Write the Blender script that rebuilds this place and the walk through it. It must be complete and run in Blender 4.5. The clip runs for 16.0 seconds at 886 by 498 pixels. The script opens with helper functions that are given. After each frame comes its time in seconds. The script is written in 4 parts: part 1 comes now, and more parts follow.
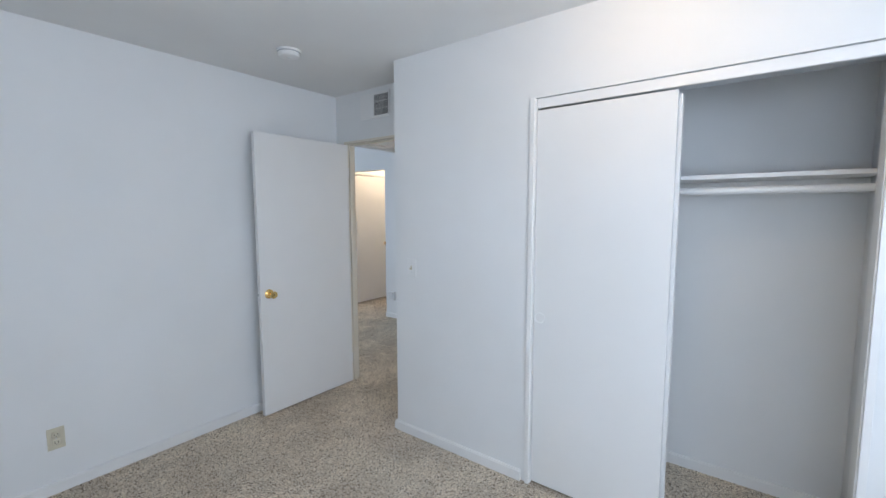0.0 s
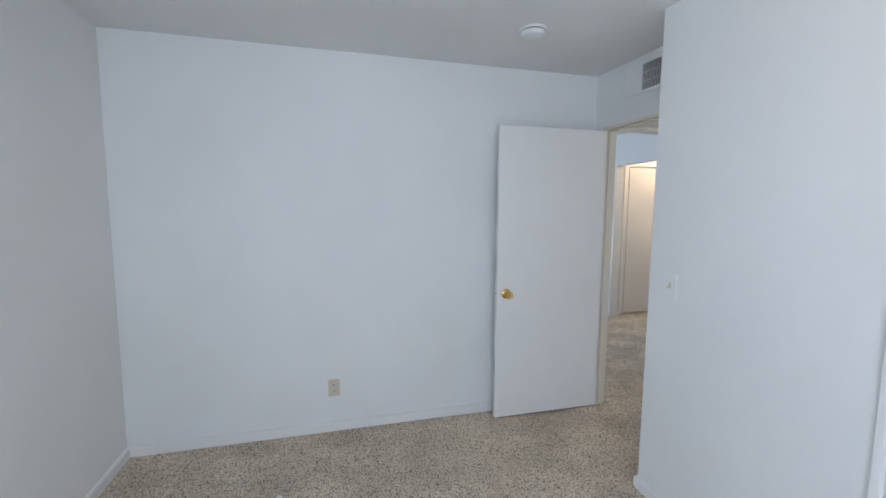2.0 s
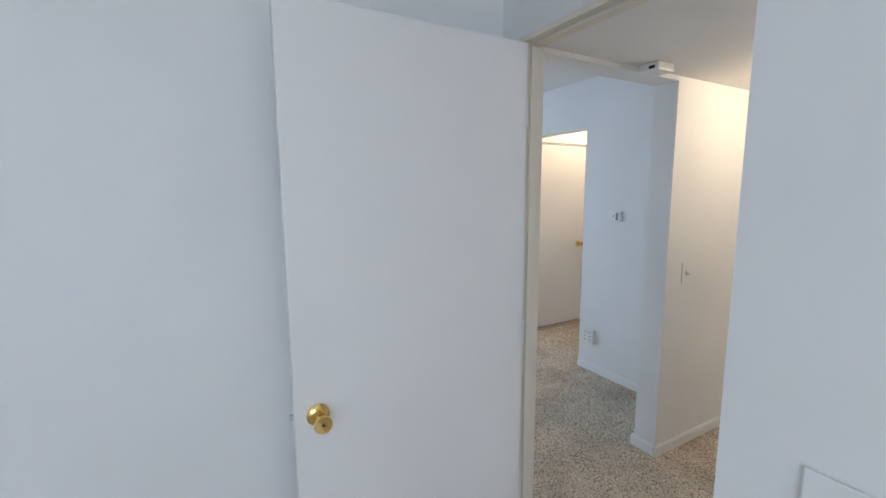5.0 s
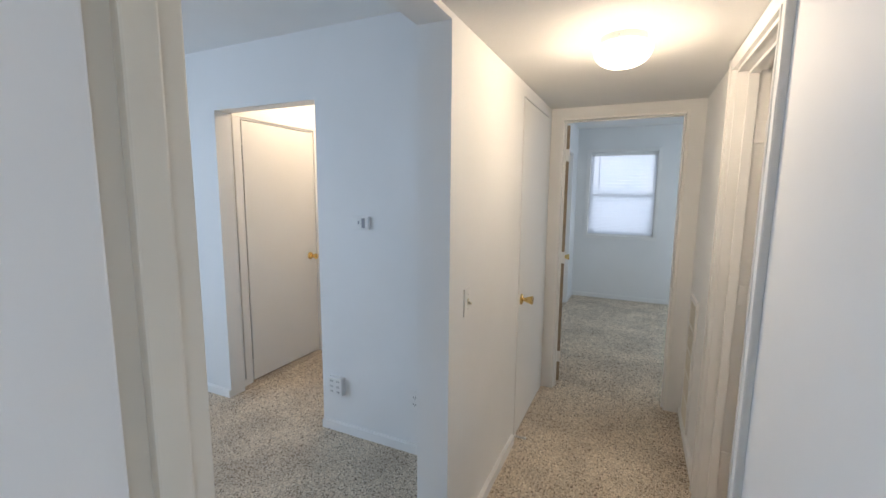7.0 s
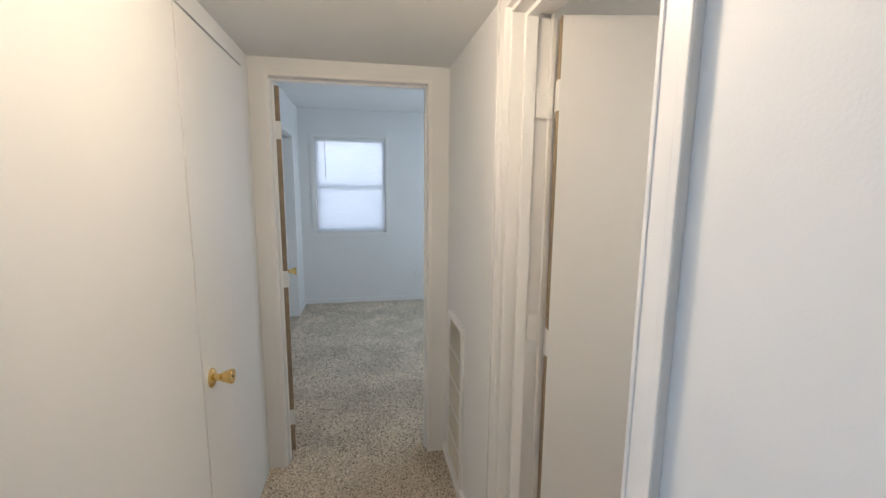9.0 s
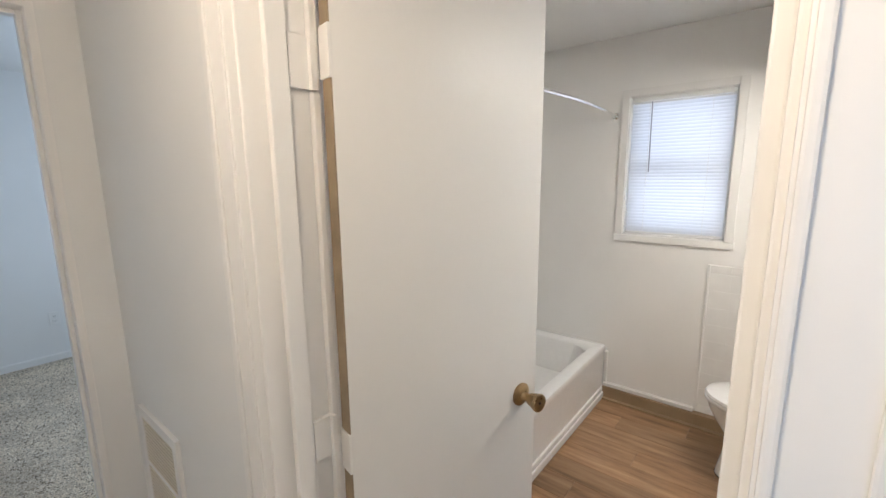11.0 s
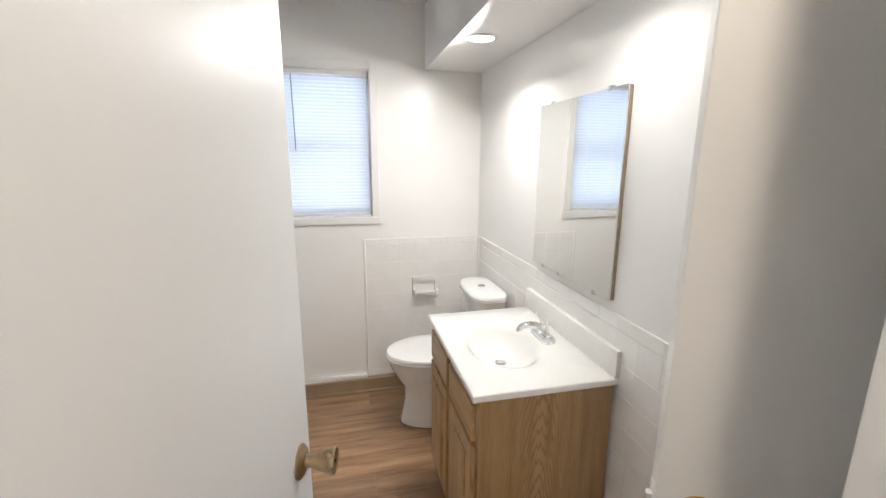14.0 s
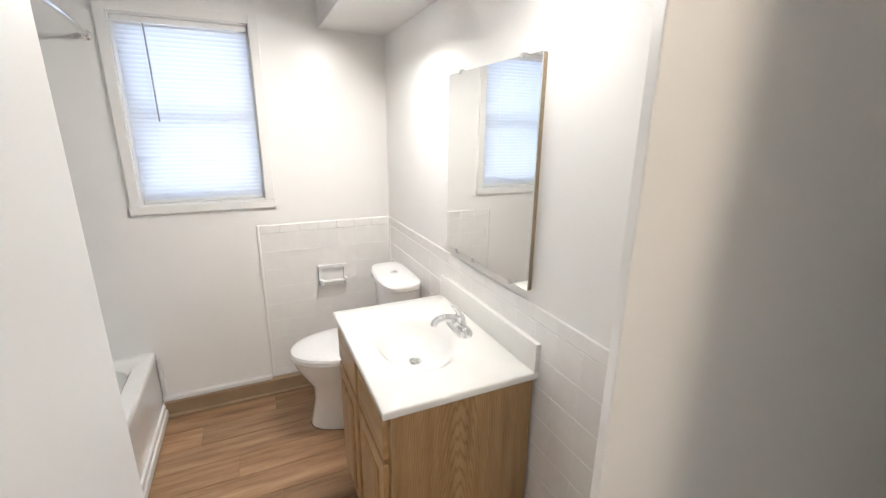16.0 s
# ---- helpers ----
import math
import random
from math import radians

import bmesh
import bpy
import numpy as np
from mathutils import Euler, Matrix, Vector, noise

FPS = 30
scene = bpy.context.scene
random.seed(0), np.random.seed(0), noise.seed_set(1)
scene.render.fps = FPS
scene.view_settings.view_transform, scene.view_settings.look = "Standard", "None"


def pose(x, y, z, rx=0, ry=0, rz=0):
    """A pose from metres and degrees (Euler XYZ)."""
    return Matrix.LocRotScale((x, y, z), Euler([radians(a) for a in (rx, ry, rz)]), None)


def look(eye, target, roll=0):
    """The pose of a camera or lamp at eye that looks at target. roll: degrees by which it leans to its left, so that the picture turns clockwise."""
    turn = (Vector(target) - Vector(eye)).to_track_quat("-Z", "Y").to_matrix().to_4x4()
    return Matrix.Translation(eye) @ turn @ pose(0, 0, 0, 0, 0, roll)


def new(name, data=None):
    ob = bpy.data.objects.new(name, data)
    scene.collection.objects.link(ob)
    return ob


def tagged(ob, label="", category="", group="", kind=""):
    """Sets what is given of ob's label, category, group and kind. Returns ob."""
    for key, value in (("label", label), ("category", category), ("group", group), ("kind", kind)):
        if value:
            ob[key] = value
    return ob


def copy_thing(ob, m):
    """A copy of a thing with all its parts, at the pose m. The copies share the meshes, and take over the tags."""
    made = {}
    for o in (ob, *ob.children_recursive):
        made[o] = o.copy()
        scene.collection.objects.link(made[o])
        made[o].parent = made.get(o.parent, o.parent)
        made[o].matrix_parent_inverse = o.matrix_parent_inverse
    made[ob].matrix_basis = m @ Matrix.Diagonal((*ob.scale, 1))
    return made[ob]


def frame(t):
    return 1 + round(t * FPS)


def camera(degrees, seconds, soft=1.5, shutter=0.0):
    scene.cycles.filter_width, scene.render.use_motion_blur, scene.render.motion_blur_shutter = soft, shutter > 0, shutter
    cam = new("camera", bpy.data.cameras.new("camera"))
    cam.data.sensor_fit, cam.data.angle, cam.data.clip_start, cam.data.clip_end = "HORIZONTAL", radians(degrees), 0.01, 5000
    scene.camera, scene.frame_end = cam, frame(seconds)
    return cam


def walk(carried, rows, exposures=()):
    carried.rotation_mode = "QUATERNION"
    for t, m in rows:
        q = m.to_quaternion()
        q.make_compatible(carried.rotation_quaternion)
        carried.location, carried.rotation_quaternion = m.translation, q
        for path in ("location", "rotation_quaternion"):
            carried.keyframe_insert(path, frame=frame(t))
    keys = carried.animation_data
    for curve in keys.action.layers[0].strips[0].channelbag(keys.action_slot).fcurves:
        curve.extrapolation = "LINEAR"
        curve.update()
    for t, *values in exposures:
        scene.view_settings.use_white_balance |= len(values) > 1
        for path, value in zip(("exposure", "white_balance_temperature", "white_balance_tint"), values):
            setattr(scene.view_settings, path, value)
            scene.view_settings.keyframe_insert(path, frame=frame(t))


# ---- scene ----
cam = camera(93.2, 16.0)

PATH = [
    (0, (0.239, 0.303, 1.497), (-0.961, 1.892, 1.31), -0.1),
    (0.5, (0.283, 0.402, 1.499), (-1.158, 1.777, 1.314), 0.1),
    (1, (0.26, 0.532, 1.501), (-1.397, 1.632, 1.296), 0.1),
    (1.5, (0.167, 0.618, 1.497), (-1.646, 1.436, 1.288), 0.3),
    (2, (0.088, 0.743, 1.499), (-1.831, 1.267, 1.293), 0.4),
    (2.5, (-0.095, 0.854, 1.527), (-2.036, 1.285, 1.303), 0.5),
    (3, (-0.304, 1.091, 1.486), (-2.258, 1.464, 1.279), 0.4),
    (3.2, (-0.41, 1.149, 1.477), (-2.363, 1.529, 1.27), 0.4),
    (5.3, (-1.509, 1.745, 1.537), (-3.149, 2.856, 1.268), 0.0),
    (5.5, (-1.605, 1.79, 1.521), (-3.175, 3.002, 1.258), 0.3),
    (6, (-1.854, 1.981, 1.497), (-3.21, 3.432, 1.24), 0.4),
    (6.5, (-2.016, 2.222, 1.501), (-3.125, 3.869, 1.241), 0.4),
    (7, (-2.13, 2.46, 1.51), (-2.965, 4.26, 1.245), 0.5),
    (7.5, (-2.215, 2.714, 1.507), (-2.744, 4.626, 1.237), 0.6),
    (8, (-2.227, 2.994, 1.516), (-2.447, 4.964, 1.238), 0.6),
    (8.5, (-2.22, 3.218, 1.511), (-2.142, 5.198, 1.226), 0.5),
    (8.7, (-2.227, 3.315, 1.518), (-2.034, 5.286, 1.226), 0.5),
    (11, (-2.118, 4.032, 1.583), (-0.593, 5.279, 1.238), -0.6),
    (11.5, (-2.057, 4.149, 1.617), (-0.358, 5.135, 1.241), -0.8),
    (12, (-2.0, 4.211, 1.588), (-0.176, 4.937, 1.211), -0.3),
    (12.5, (-1.931, 4.275, 1.578), (-0.017, 4.722, 1.204), -0.0),
    (13, (-1.892, 4.335, 1.574), (0.067, 4.482, 1.198), 0.2),
    (13.5, (-1.886, 4.398, 1.567), (0.073, 4.255, 1.186), 0.3),
    (14, (-1.881, 4.458, 1.547), (0.022, 4.013, 1.126), 0.3),
    (14.5, (-1.88, 4.489, 1.486), (-0.061, 3.777, 1.056), 0.8),
    (15, (-1.859, 4.476, 1.462), (-0.099, 3.659, 0.979), 0.6),
    (15.5, (-1.79, 4.425, 1.508), (-0.046, 3.602, 0.978), 0.5),
    (16, (-1.706, 4.357, 1.564), (0.043, 3.555, 1.019), 0.6),
]
walk(cam, [(t, look(eye, target, roll)) for t, eye, target, roll in PATH],
     exposures=((0.0, 0.0, 6550, 10), (5.5, 0.04, 6600, 10), (8.5, 0.10, 6450, 10), (11.0, 0.12, 6200, 10), (12.0, 0.20, 5900, 10), (12.5, 0.22, 5900, 10), (14.0, 0.28, 5900, 10), (16.0, 0.38, 5950, 10)))

# ---- world and light ----
world = bpy.data.worlds.new("sky")
scene.world = world
world.use_nodes = True
wn = world.node_tree.nodes
sky = wn.new("ShaderNodeTexSky")
sky.sky_type = "NISHITA"
sky.sun_disc = False
sky.sun_elevation, sky.sun_rotation = radians(48), radians(205)
world.node_tree.links.new(sky.outputs[0], wn["Background"].inputs[0])
wn["Background"].inputs[1].default_value = 0.10

sun = new("sun", bpy.data.lights.new("sun", "SUN"))
sun.data.energy, sun.data.angle, sun.data.color = 1.2, radians(10), (1.0, 0.95, 0.88)
sun.matrix_world = look((0, 0, 30), (9, 16, 0))

DAY = (0.63, 0.775, 1.0)
WARM = (1.0, 0.76, 0.53)
SOFT_WARM = (1.0, 0.86, 0.70)


def window_light(name, eye, target, width, height, watts, color=DAY):
    """Skylight standing in a window's opening."""
    data = bpy.data.lights.new(name, "AREA")
    data.shape, data.size, data.size_y = "RECTANGLE", width, height
    data.energy, data.color = watts, color
    ob = new(name, data)
    ob.matrix_world = look(eye, target)
    return ob


def bulb(name, place, watts, radius, color):
    data = bpy.data.lights.new(name, "POINT")
    data.energy, data.shadow_soft_size, data.color = watts, radius, color
    ob = new(name, data)
    ob.location = place
    return ob


window_light("bedroom_window_light", (1.655, 0.45, 1.50), (-3, 0.8, 1.3), 1.7, 1.15, 40)
# second daylight source, unseen, added to brighten the closet
window_light("bedroom_south_fill_light", (0.65, -0.495, 1.50), (0.4, 3, 1.3), 1.2, 1.15, 22)
window_light("living_window_light", (-6.55, 2.2, 1.45), (0, 2.6, 1.3), 2.2, 1.3, 55.0, (0.58, 0.75, 1.0))
# fill for the far bedroom, from a made-up window out of view
window_light("far_bedroom_fill_light", (-0.36, 7.4, 1.5), (-4, 7.4, 1.2), 1.4, 1.2, 20.0, (0.66, 0.82, 1.0))
bulb("bedroom_bulb", (-0.10, 1.72, 2.335), 4.6, 0.05, (1.0, 0.71, 0.43))
bulb("hall_bulb", (-2.225, 4.33, 2.03), 12.5, 0.07, (1.0, 0.80, 0.60))
dn = window_light("downlight_lamp", (0.05, 3.835, 2.050), (0.05, 5.0, 0), 0.07, 0.07, 10.5, (1.0, 0.92, 0.81))
dn.data.shape = "DISK"
dn.data.spread = radians(175)
# second soffit lamp, out of view, added to fill the bathroom evenly
fill_dn = window_light("downlight_lamp", (-0.80, 3.82, 2.050), (-0.70, 4.5, 0), 0.07, 0.07, 3.6, (1.0, 0.92, 0.81))
fill_dn.data.shape = "DISK"
fill_dn.data.spread = radians(175)
bulb("entry_bulb", (-4.40, 5.25, 2.36), 13.0, 0.06, WARM)

# ---- materials ----


def material(name):
    m = bpy.data.materials.new(name)
    m.use_nodes = True
    nt = m.node_tree
    return m, nt, nt.nodes["Principled BSDF"]


def node(nt, kind, **values):
    n = nt.nodes.new(kind)
    for key, value in values.items():
        n.inputs[key.replace("_", " ")].default_value = value
    return n


def bump(nt, b, height, strength, distance):
    n = node(nt, "ShaderNodeBump", Strength=strength, Distance=distance)
    nt.links.new(height, n.inputs["Height"])
    nt.links.new(n.outputs[0], b.inputs["Normal"])


def coords(nt, scale=(1, 1, 1)):
    geo = nt.nodes.new("ShaderNodeNewGeometry")
    mp = nt.nodes.new("ShaderNodeMapping")
    mp.inputs["Scale"].default_value = scale
    nt.links.new(geo.outputs["Position"], mp.inputs[0])
    return mp.outputs[0]


def ramp(nt, fac, stops):
    r = nt.nodes.new("ShaderNodeValToRGB")
    while len(r.color_ramp.elements) < len(stops):
        r.color_ramp.elements.new(0.5)
    for e, (pos, col) in zip(r.color_ramp.elements, stops):
        e.position, e.color = pos, (*col, 1)
    nt.links.new(fac, r.inputs[0])
    return r.outputs[0]


def noise_tex(nt, vec, scale, detail=3.0, rough=0.5):
    n = node(nt, "ShaderNodeTexNoise", Scale=scale, Detail=detail, Roughness=rough)
    nt.links.new(vec, n.inputs["Vector"])
    return n.outputs["Fac"]


def paint(name, low, high, rough, grain=190.0, relief=0.12):
    """Rolled wall paint: broad uneven coats and a fine roller stipple."""
    m, nt, b = material(name)
    v = coords(nt)
    broad = noise_tex(nt, v, 1.7, 4.0)
    nt.links.new(ramp(nt, broad, ((0.3, low), (0.7, high))), b.inputs["Base Color"])
    b.inputs["Roughness"].default_value = rough
    bump(nt, b, noise_tex(nt, v, grain, 2.0), relief, 0.002)
    return m


WALL = paint("wall_paint", (0.77, 0.77, 0.755), (0.81, 0.81, 0.80), 0.62)
CEILING = paint("ceiling_paint", (0.78, 0.775, 0.76), (0.82, 0.82, 0.805), 0.85, 90.0, 0.25)
TRIM = paint("trim_paint", (0.80, 0.79, 0.765), (0.84, 0.83, 0.81), 0.34, 60.0, 0.08)
CREAM = paint("aged_trim_paint", (0.72, 0.66, 0.55), (0.78, 0.72, 0.62), 0.34, 60.0, 0.08)
DOOR = paint("door_paint", (0.78, 0.77, 0.745), (0.81, 0.80, 0.78), 0.38, 70.0, 0.10)
BATH = paint("bath_paint", (0.85, 0.84, 0.82), (0.89, 0.88, 0.86), 0.30, 150.0, 0.10)


def plain(name, color, rough, metal=0.0, coat=0.0, wear=0.06, scale=30.0):
    """A finish with slight mottling of its colour and gloss."""
    m, nt, b = material(name)
    f = noise_tex(nt, coords(nt), scale, 4.0)
    lo = tuple(c * (1 - wear) for c in color)
    hi = tuple(min(1, c * (1 + wear)) for c in color)
    nt.links.new(ramp(nt, f, ((0.3, lo), (0.7, hi))), b.inputs["Base Color"])
    r = node(nt, "ShaderNodeMapRange")
    r.inputs["To Min"].default_value, r.inputs["To Max"].default_value = rough * 0.8, rough * 1.25
    nt.links.new(f, r.inputs[0])
    nt.links.new(r.outputs[0], b.inputs["Roughness"])
    b.inputs["Metallic"].default_value = metal
    b.inputs["Coat Weight"].default_value = coat
    return m


BRASS = plain("polished_brass", (0.80, 0.56, 0.22), 0.20, 1.0, wear=0.15)
BRONZE = plain("antique_brass", (0.42, 0.31, 0.18), 0.28, 1.0, wear=0.25)
CHROME = plain("chrome", (0.86, 0.87, 0.88), 0.07, 1.0, wear=0.02)
STEEL = plain("steel", (0.62, 0.62, 0.62), 0.30, 1.0)
PORCELAIN = plain("porcelain", (0.88, 0.88, 0.87), 0.10, coat=0.6, wear=0.01)
TUB = plain("tub_enamel", (0.88, 0.88, 0.87), 0.16, coat=0.4, wear=0.015)
MARBLE = plain("cultured_marble", (0.83, 0.82, 0.79), 0.14, coat=0.5, wear=0.02, scale=6.0)
TILE = plain("painted_tile", (0.87, 0.86, 0.84), 0.16, coat=0.25, wear=0.025, scale=12.0)
GROUT = plain("painted_grout", (0.86, 0.85, 0.83), 0.5, wear=0.05)
PLASTIC = plain("white_plastic", (0.80, 0.80, 0.78), 0.35, wear=0.02)
IVORY = plain("ivory_plastic", (0.62, 0.57, 0.44), 0.40, wear=0.04)
DARK = plain("dark_slot", (0.02, 0.02, 0.02), 0.6)
GREY = plain("grey_label", (0.30, 0.31, 0.33), 0.6)
BACKING = plain("hardboard", (0.40, 0.31, 0.21), 0.7, wear=0.1)
RAW = plain("unpainted_jamb_wood", (0.30, 0.23, 0.15), 0.6, wear=0.2, scale=14.0)
COVE = plain("brown_vinyl_cove", (0.33, 0.235, 0.145), 0.42, wear=0.08, scale=8.0)
FILTER = plain("air_filter", (0.50, 0.47, 0.40), 0.9, wear=0.15)
BLACK = plain("dark_caulk", (0.03, 0.025, 0.02), 0.7)

# carpet: short twisted pile, beige with dark flecks, trodden and brushed patches


def carpet_material(name, per_tuft):
    m, nt, b = material(name)
    v = coords(nt)
    if per_tuft:
        fleck = nt.nodes.new("ShaderNodeNewGeometry").outputs["Random Per Island"]
        stops = ((0.0, (0.10, 0.072, 0.05)), (0.07, (0.22, 0.165, 0.115)), (0.15, (0.60, 0.50, 0.385)), (0.60, (0.80, 0.70, 0.565)), (1.0, (0.92, 0.85, 0.73)))
    else:
        fleck = noise_tex(nt, v, 95.0, 4.0, 0.8)
        stops = ((0.36, (0.06, 0.045, 0.03)), (0.44, (0.36, 0.29, 0.22)), (0.50, (0.56, 0.48, 0.38)), (0.58, (0.74, 0.66, 0.55)))
    base = ramp(nt, fleck, stops)
    patch = ramp(nt, noise_tex(nt, v, 2.6, 4.0, 0.6), ((0.38, (0.84, 0.82, 0.80)), (0.60, (1.08, 1.06, 1.03))))
    mix = nt.nodes.new("ShaderNodeMix")
    mix.data_type, mix.blend_type = "RGBA", "MULTIPLY"
    mix.inputs["Factor"].default_value = 1.0
    nt.links.new(base, mix.inputs["A"])
    nt.links.new(patch, mix.inputs["B"])
    nt.links.new(mix.outputs["Result"], b.inputs["Base Color"])
    b.inputs["Roughness"].default_value = 0.95
    bump(nt, b, noise_tex(nt, v, 220.0, 3.0, 0.75), 0.6, 0.004)
    return m


CARPET = carpet_material("carpet_backing", False)
PILE = carpet_material("cut_pile_carpet", True)


def wood(name, dark, mid, light, grain, rough, per_piece=0.0, cathedral=0.0, heart=(0, 0, 0), axis="X"):
    """Wood with long grain: grain is the scale along x, y and z."""
    m, nt, b = material(name)
    v = coords(nt, grain)
    if per_piece:
        info = nt.nodes.new("ShaderNodeObjectInfo")
        mul = node(nt, "ShaderNodeVectorMath")
        mul.operation = "SCALE"
        mul.inputs[0].default_value = (17.0, 31.0, 11.0)
        nt.links.new(info.outputs["Random"], mul.inputs["Scale"])
        add = nt.nodes.new("ShaderNodeVectorMath")
        nt.links.new(v, add.inputs[0])
        nt.links.new(mul.outputs[0], add.inputs[1])
        v = add.outputs[0]
    n1 = noise_tex(nt, v, 1.0, 6.0, 0.65)
    col = ramp(nt, n1, ((0.30, dark), (0.48, mid), (0.70, light)))
    if cathedral:
        w = node(nt, "ShaderNodeTexWave", Scale=3.4, Distortion=7.0, Detail=3.0)
        w.inputs["Detail Scale"].default_value = 0.9
        w.wave_type, w.rings_direction = "RINGS", axis
        off = nt.nodes.new("ShaderNodeVectorMath")
        off.operation = "SUBTRACT"
        off.inputs[1].default_value = [h * g for h, g in zip(heart, grain)]
        nt.links.new(v, off.inputs[0])
        nt.links.new(off.outputs[0], w.inputs["Vector"])
        lines = ramp(nt, w.outputs["Fac"], ((0.0, (0.66, 0.57, 0.45)), (0.42, (1, 1, 1)), (1.0, (1, 1, 1))))
        mx = nt.nodes.new("ShaderNodeMix")
        mx.data_type, mx.blend_type = "RGBA", "MULTIPLY"
        mx.inputs["Factor"].default_value = cathedral
        nt.links.new(col, mx.inputs["A"])
        nt.links.new(lines, mx.inputs["B"])
        col = mx.outputs["Result"]
    if per_piece:
        hsv = node(nt, "ShaderNodeHueSaturation")
        r = node(nt, "ShaderNodeMapRange")
        r.inputs["To Min"].default_value, r.inputs["To Max"].default_value = 1 - per_piece, 1 + per_piece
        nt.links.new(info.outputs["Random"], r.inputs[0])
        nt.links.new(r.outputs[0], hsv.inputs["Value"])
        nt.links.new(col, hsv.inputs["Color"])
        col = hsv.outputs[0]
    nt.links.new(col, b.inputs["Base Color"])
    b.inputs["Roughness"].default_value = rough
    bump(nt, b, n1, 0.15, 0.002)
    return m


PLANK = wood("vinyl_plank", (0.18, 0.10, 0.05), (0.34, 0.20, 0.105), (0.50, 0.33, 0.19), (19, 1.7, 19), 0.38, 0.24)
OAK = wood("oak_veneer", (0.30, 0.185, 0.085), (0.45, 0.29, 0.14), (0.55, 0.38, 0.20), (19, 19, 1.5), 0.36, 0.0, 0.75, (-0.41, 3.86, -0.5), "X")
OAK_F = wood("oak_front", (0.30, 0.185, 0.085), (0.45, 0.29, 0.14), (0.55, 0.38, 0.20), (19, 19, 1.5), 0.36, 0.0, 0.65, (-0.25, 3.86, -0.4), "Y")
OAK_H = wood("oak_rail", (0.30, 0.185, 0.085), (0.45, 0.29, 0.14), (0.55, 0.38, 0.20), (3, 26, 30), 0.36)

MIRROR, nt, b = material("silvered_mirror")
b.inputs["Base Color"].default_value = (0.88, 0.89, 0.88, 1)
b.inputs["Metallic"].default_value, b.inputs["Roughness"].default_value = 1.0, 0.015

GLASS, nt, b = material("window_glass")
b.inputs["Transmission Weight"].default_value, b.inputs["Roughness"].default_value = 1.0, 0.0
b.inputs["IOR"].default_value = 1.45

# blind slats let part of the daylight through
SLAT, nt, b = material("blind_slat")
b.inputs["Base Color"].default_value = (0.80, 0.82, 0.84, 1)
b.inputs["Roughness"].default_value = 0.45
tr = nt.nodes.new("ShaderNodeBsdfTranslucent")
tr.inputs[0].default_value = (0.80, 0.84, 0.92, 1)
mx = nt.nodes.new("ShaderNodeMixShader")
mx.inputs[0].default_value = 0.50
nt.links.new(b.outputs[0], mx.inputs[1])
nt.links.new(tr.outputs[0], mx.inputs[2])
nt.links.new(mx.outputs[0], nt.nodes["Material Output"].inputs[0])


def glow(name, color, strength):
    m, nt, b = material(name)
    b.inputs["Base Color"].default_value = (*color, 1)
    b.inputs["Emission Color"].default_value = (*color, 1)
    b.inputs["Emission Strength"].default_value = strength
    return m


LAMP_GLASS = glow("lit_opal_glass", (1.0, 0.86, 0.68), 5.0)
DOWN_GLASS = glow("lit_downlight", (1.0, 0.90, 0.78), 14.0)


def outside(name, strength):
    m, nt, b = material(name)
    v = coords(nt)
    leafy = ramp(nt, noise_tex(nt, v, 3.0, 5.0, 0.65), ((0.40, (0.60, 0.70, 0.84)), (0.58, (0.84, 0.89, 1.0))))
    nt.links.new(leafy, b.inputs["Emission Color"])
    b.inputs["Base Color"].default_value = (0, 0, 0, 1)
    b.inputs["Emission Strength"].default_value = strength
    return m


OUTSIDE = outside("bright_sky_outside", 3.8)
OUTSIDE_BATH = outside("hazy_sky_outside", 4.3)

# ---- building blocks ----


def add_box(bm, lo, hi):
    bmesh.ops.create_cube(bm, size=1.0, matrix=Matrix.LocRotScale(
        [(a + c) / 2 for a, c in zip(lo, hi)], None, [c - a for a, c in zip(lo, hi)]))
    return bm


def box(lo, hi, bevel=0.0, segments=2):
    bm = bmesh.new()
    add_box(bm, lo, hi)
    if bevel:
        bmesh.ops.bevel(bm, geom=bm.edges[:], offset=bevel, segments=segments, affect="EDGES", profile=0.6)
    return bm


def boxes(*pairs):
    bm = bmesh.new()
    for lo, hi in pairs:
        add_box(bm, lo, hi)
    return bm


def lathe(profile, steps=32, m=Matrix.Identity(4)):
    """A turned shape: (radius, height) pairs round z, then moved by m."""
    bm = bmesh.new()
    rings = []
    for r, h in profile:
        if r < 1e-5:
            rings.append([bm.verts.new((0, 0, h))])
        else:
            rings.append([bm.verts.new((r * math.cos(2 * math.pi * k / steps), r * math.sin(2 * math.pi * k / steps), h)) for k in range(steps)])
    for a, c in zip(rings, rings[1:]):
        for k in range(steps):
            q = [a[k % len(a)], a[(k + 1) % len(a)], c[(k + 1) % len(c)], c[k % len(c)]]
            q = list(dict.fromkeys(q))
            if len(q) > 2:
                bm.faces.new(q)
    for ring in (rings[0], rings[-1]):
        if len(ring) > 2:
            bm.faces.new(ring)
    bmesh.ops.recalc_face_normals(bm, faces=bm.faces[:])
    bmesh.ops.transform(bm, matrix=m, verts=bm.verts[:])
    return bm


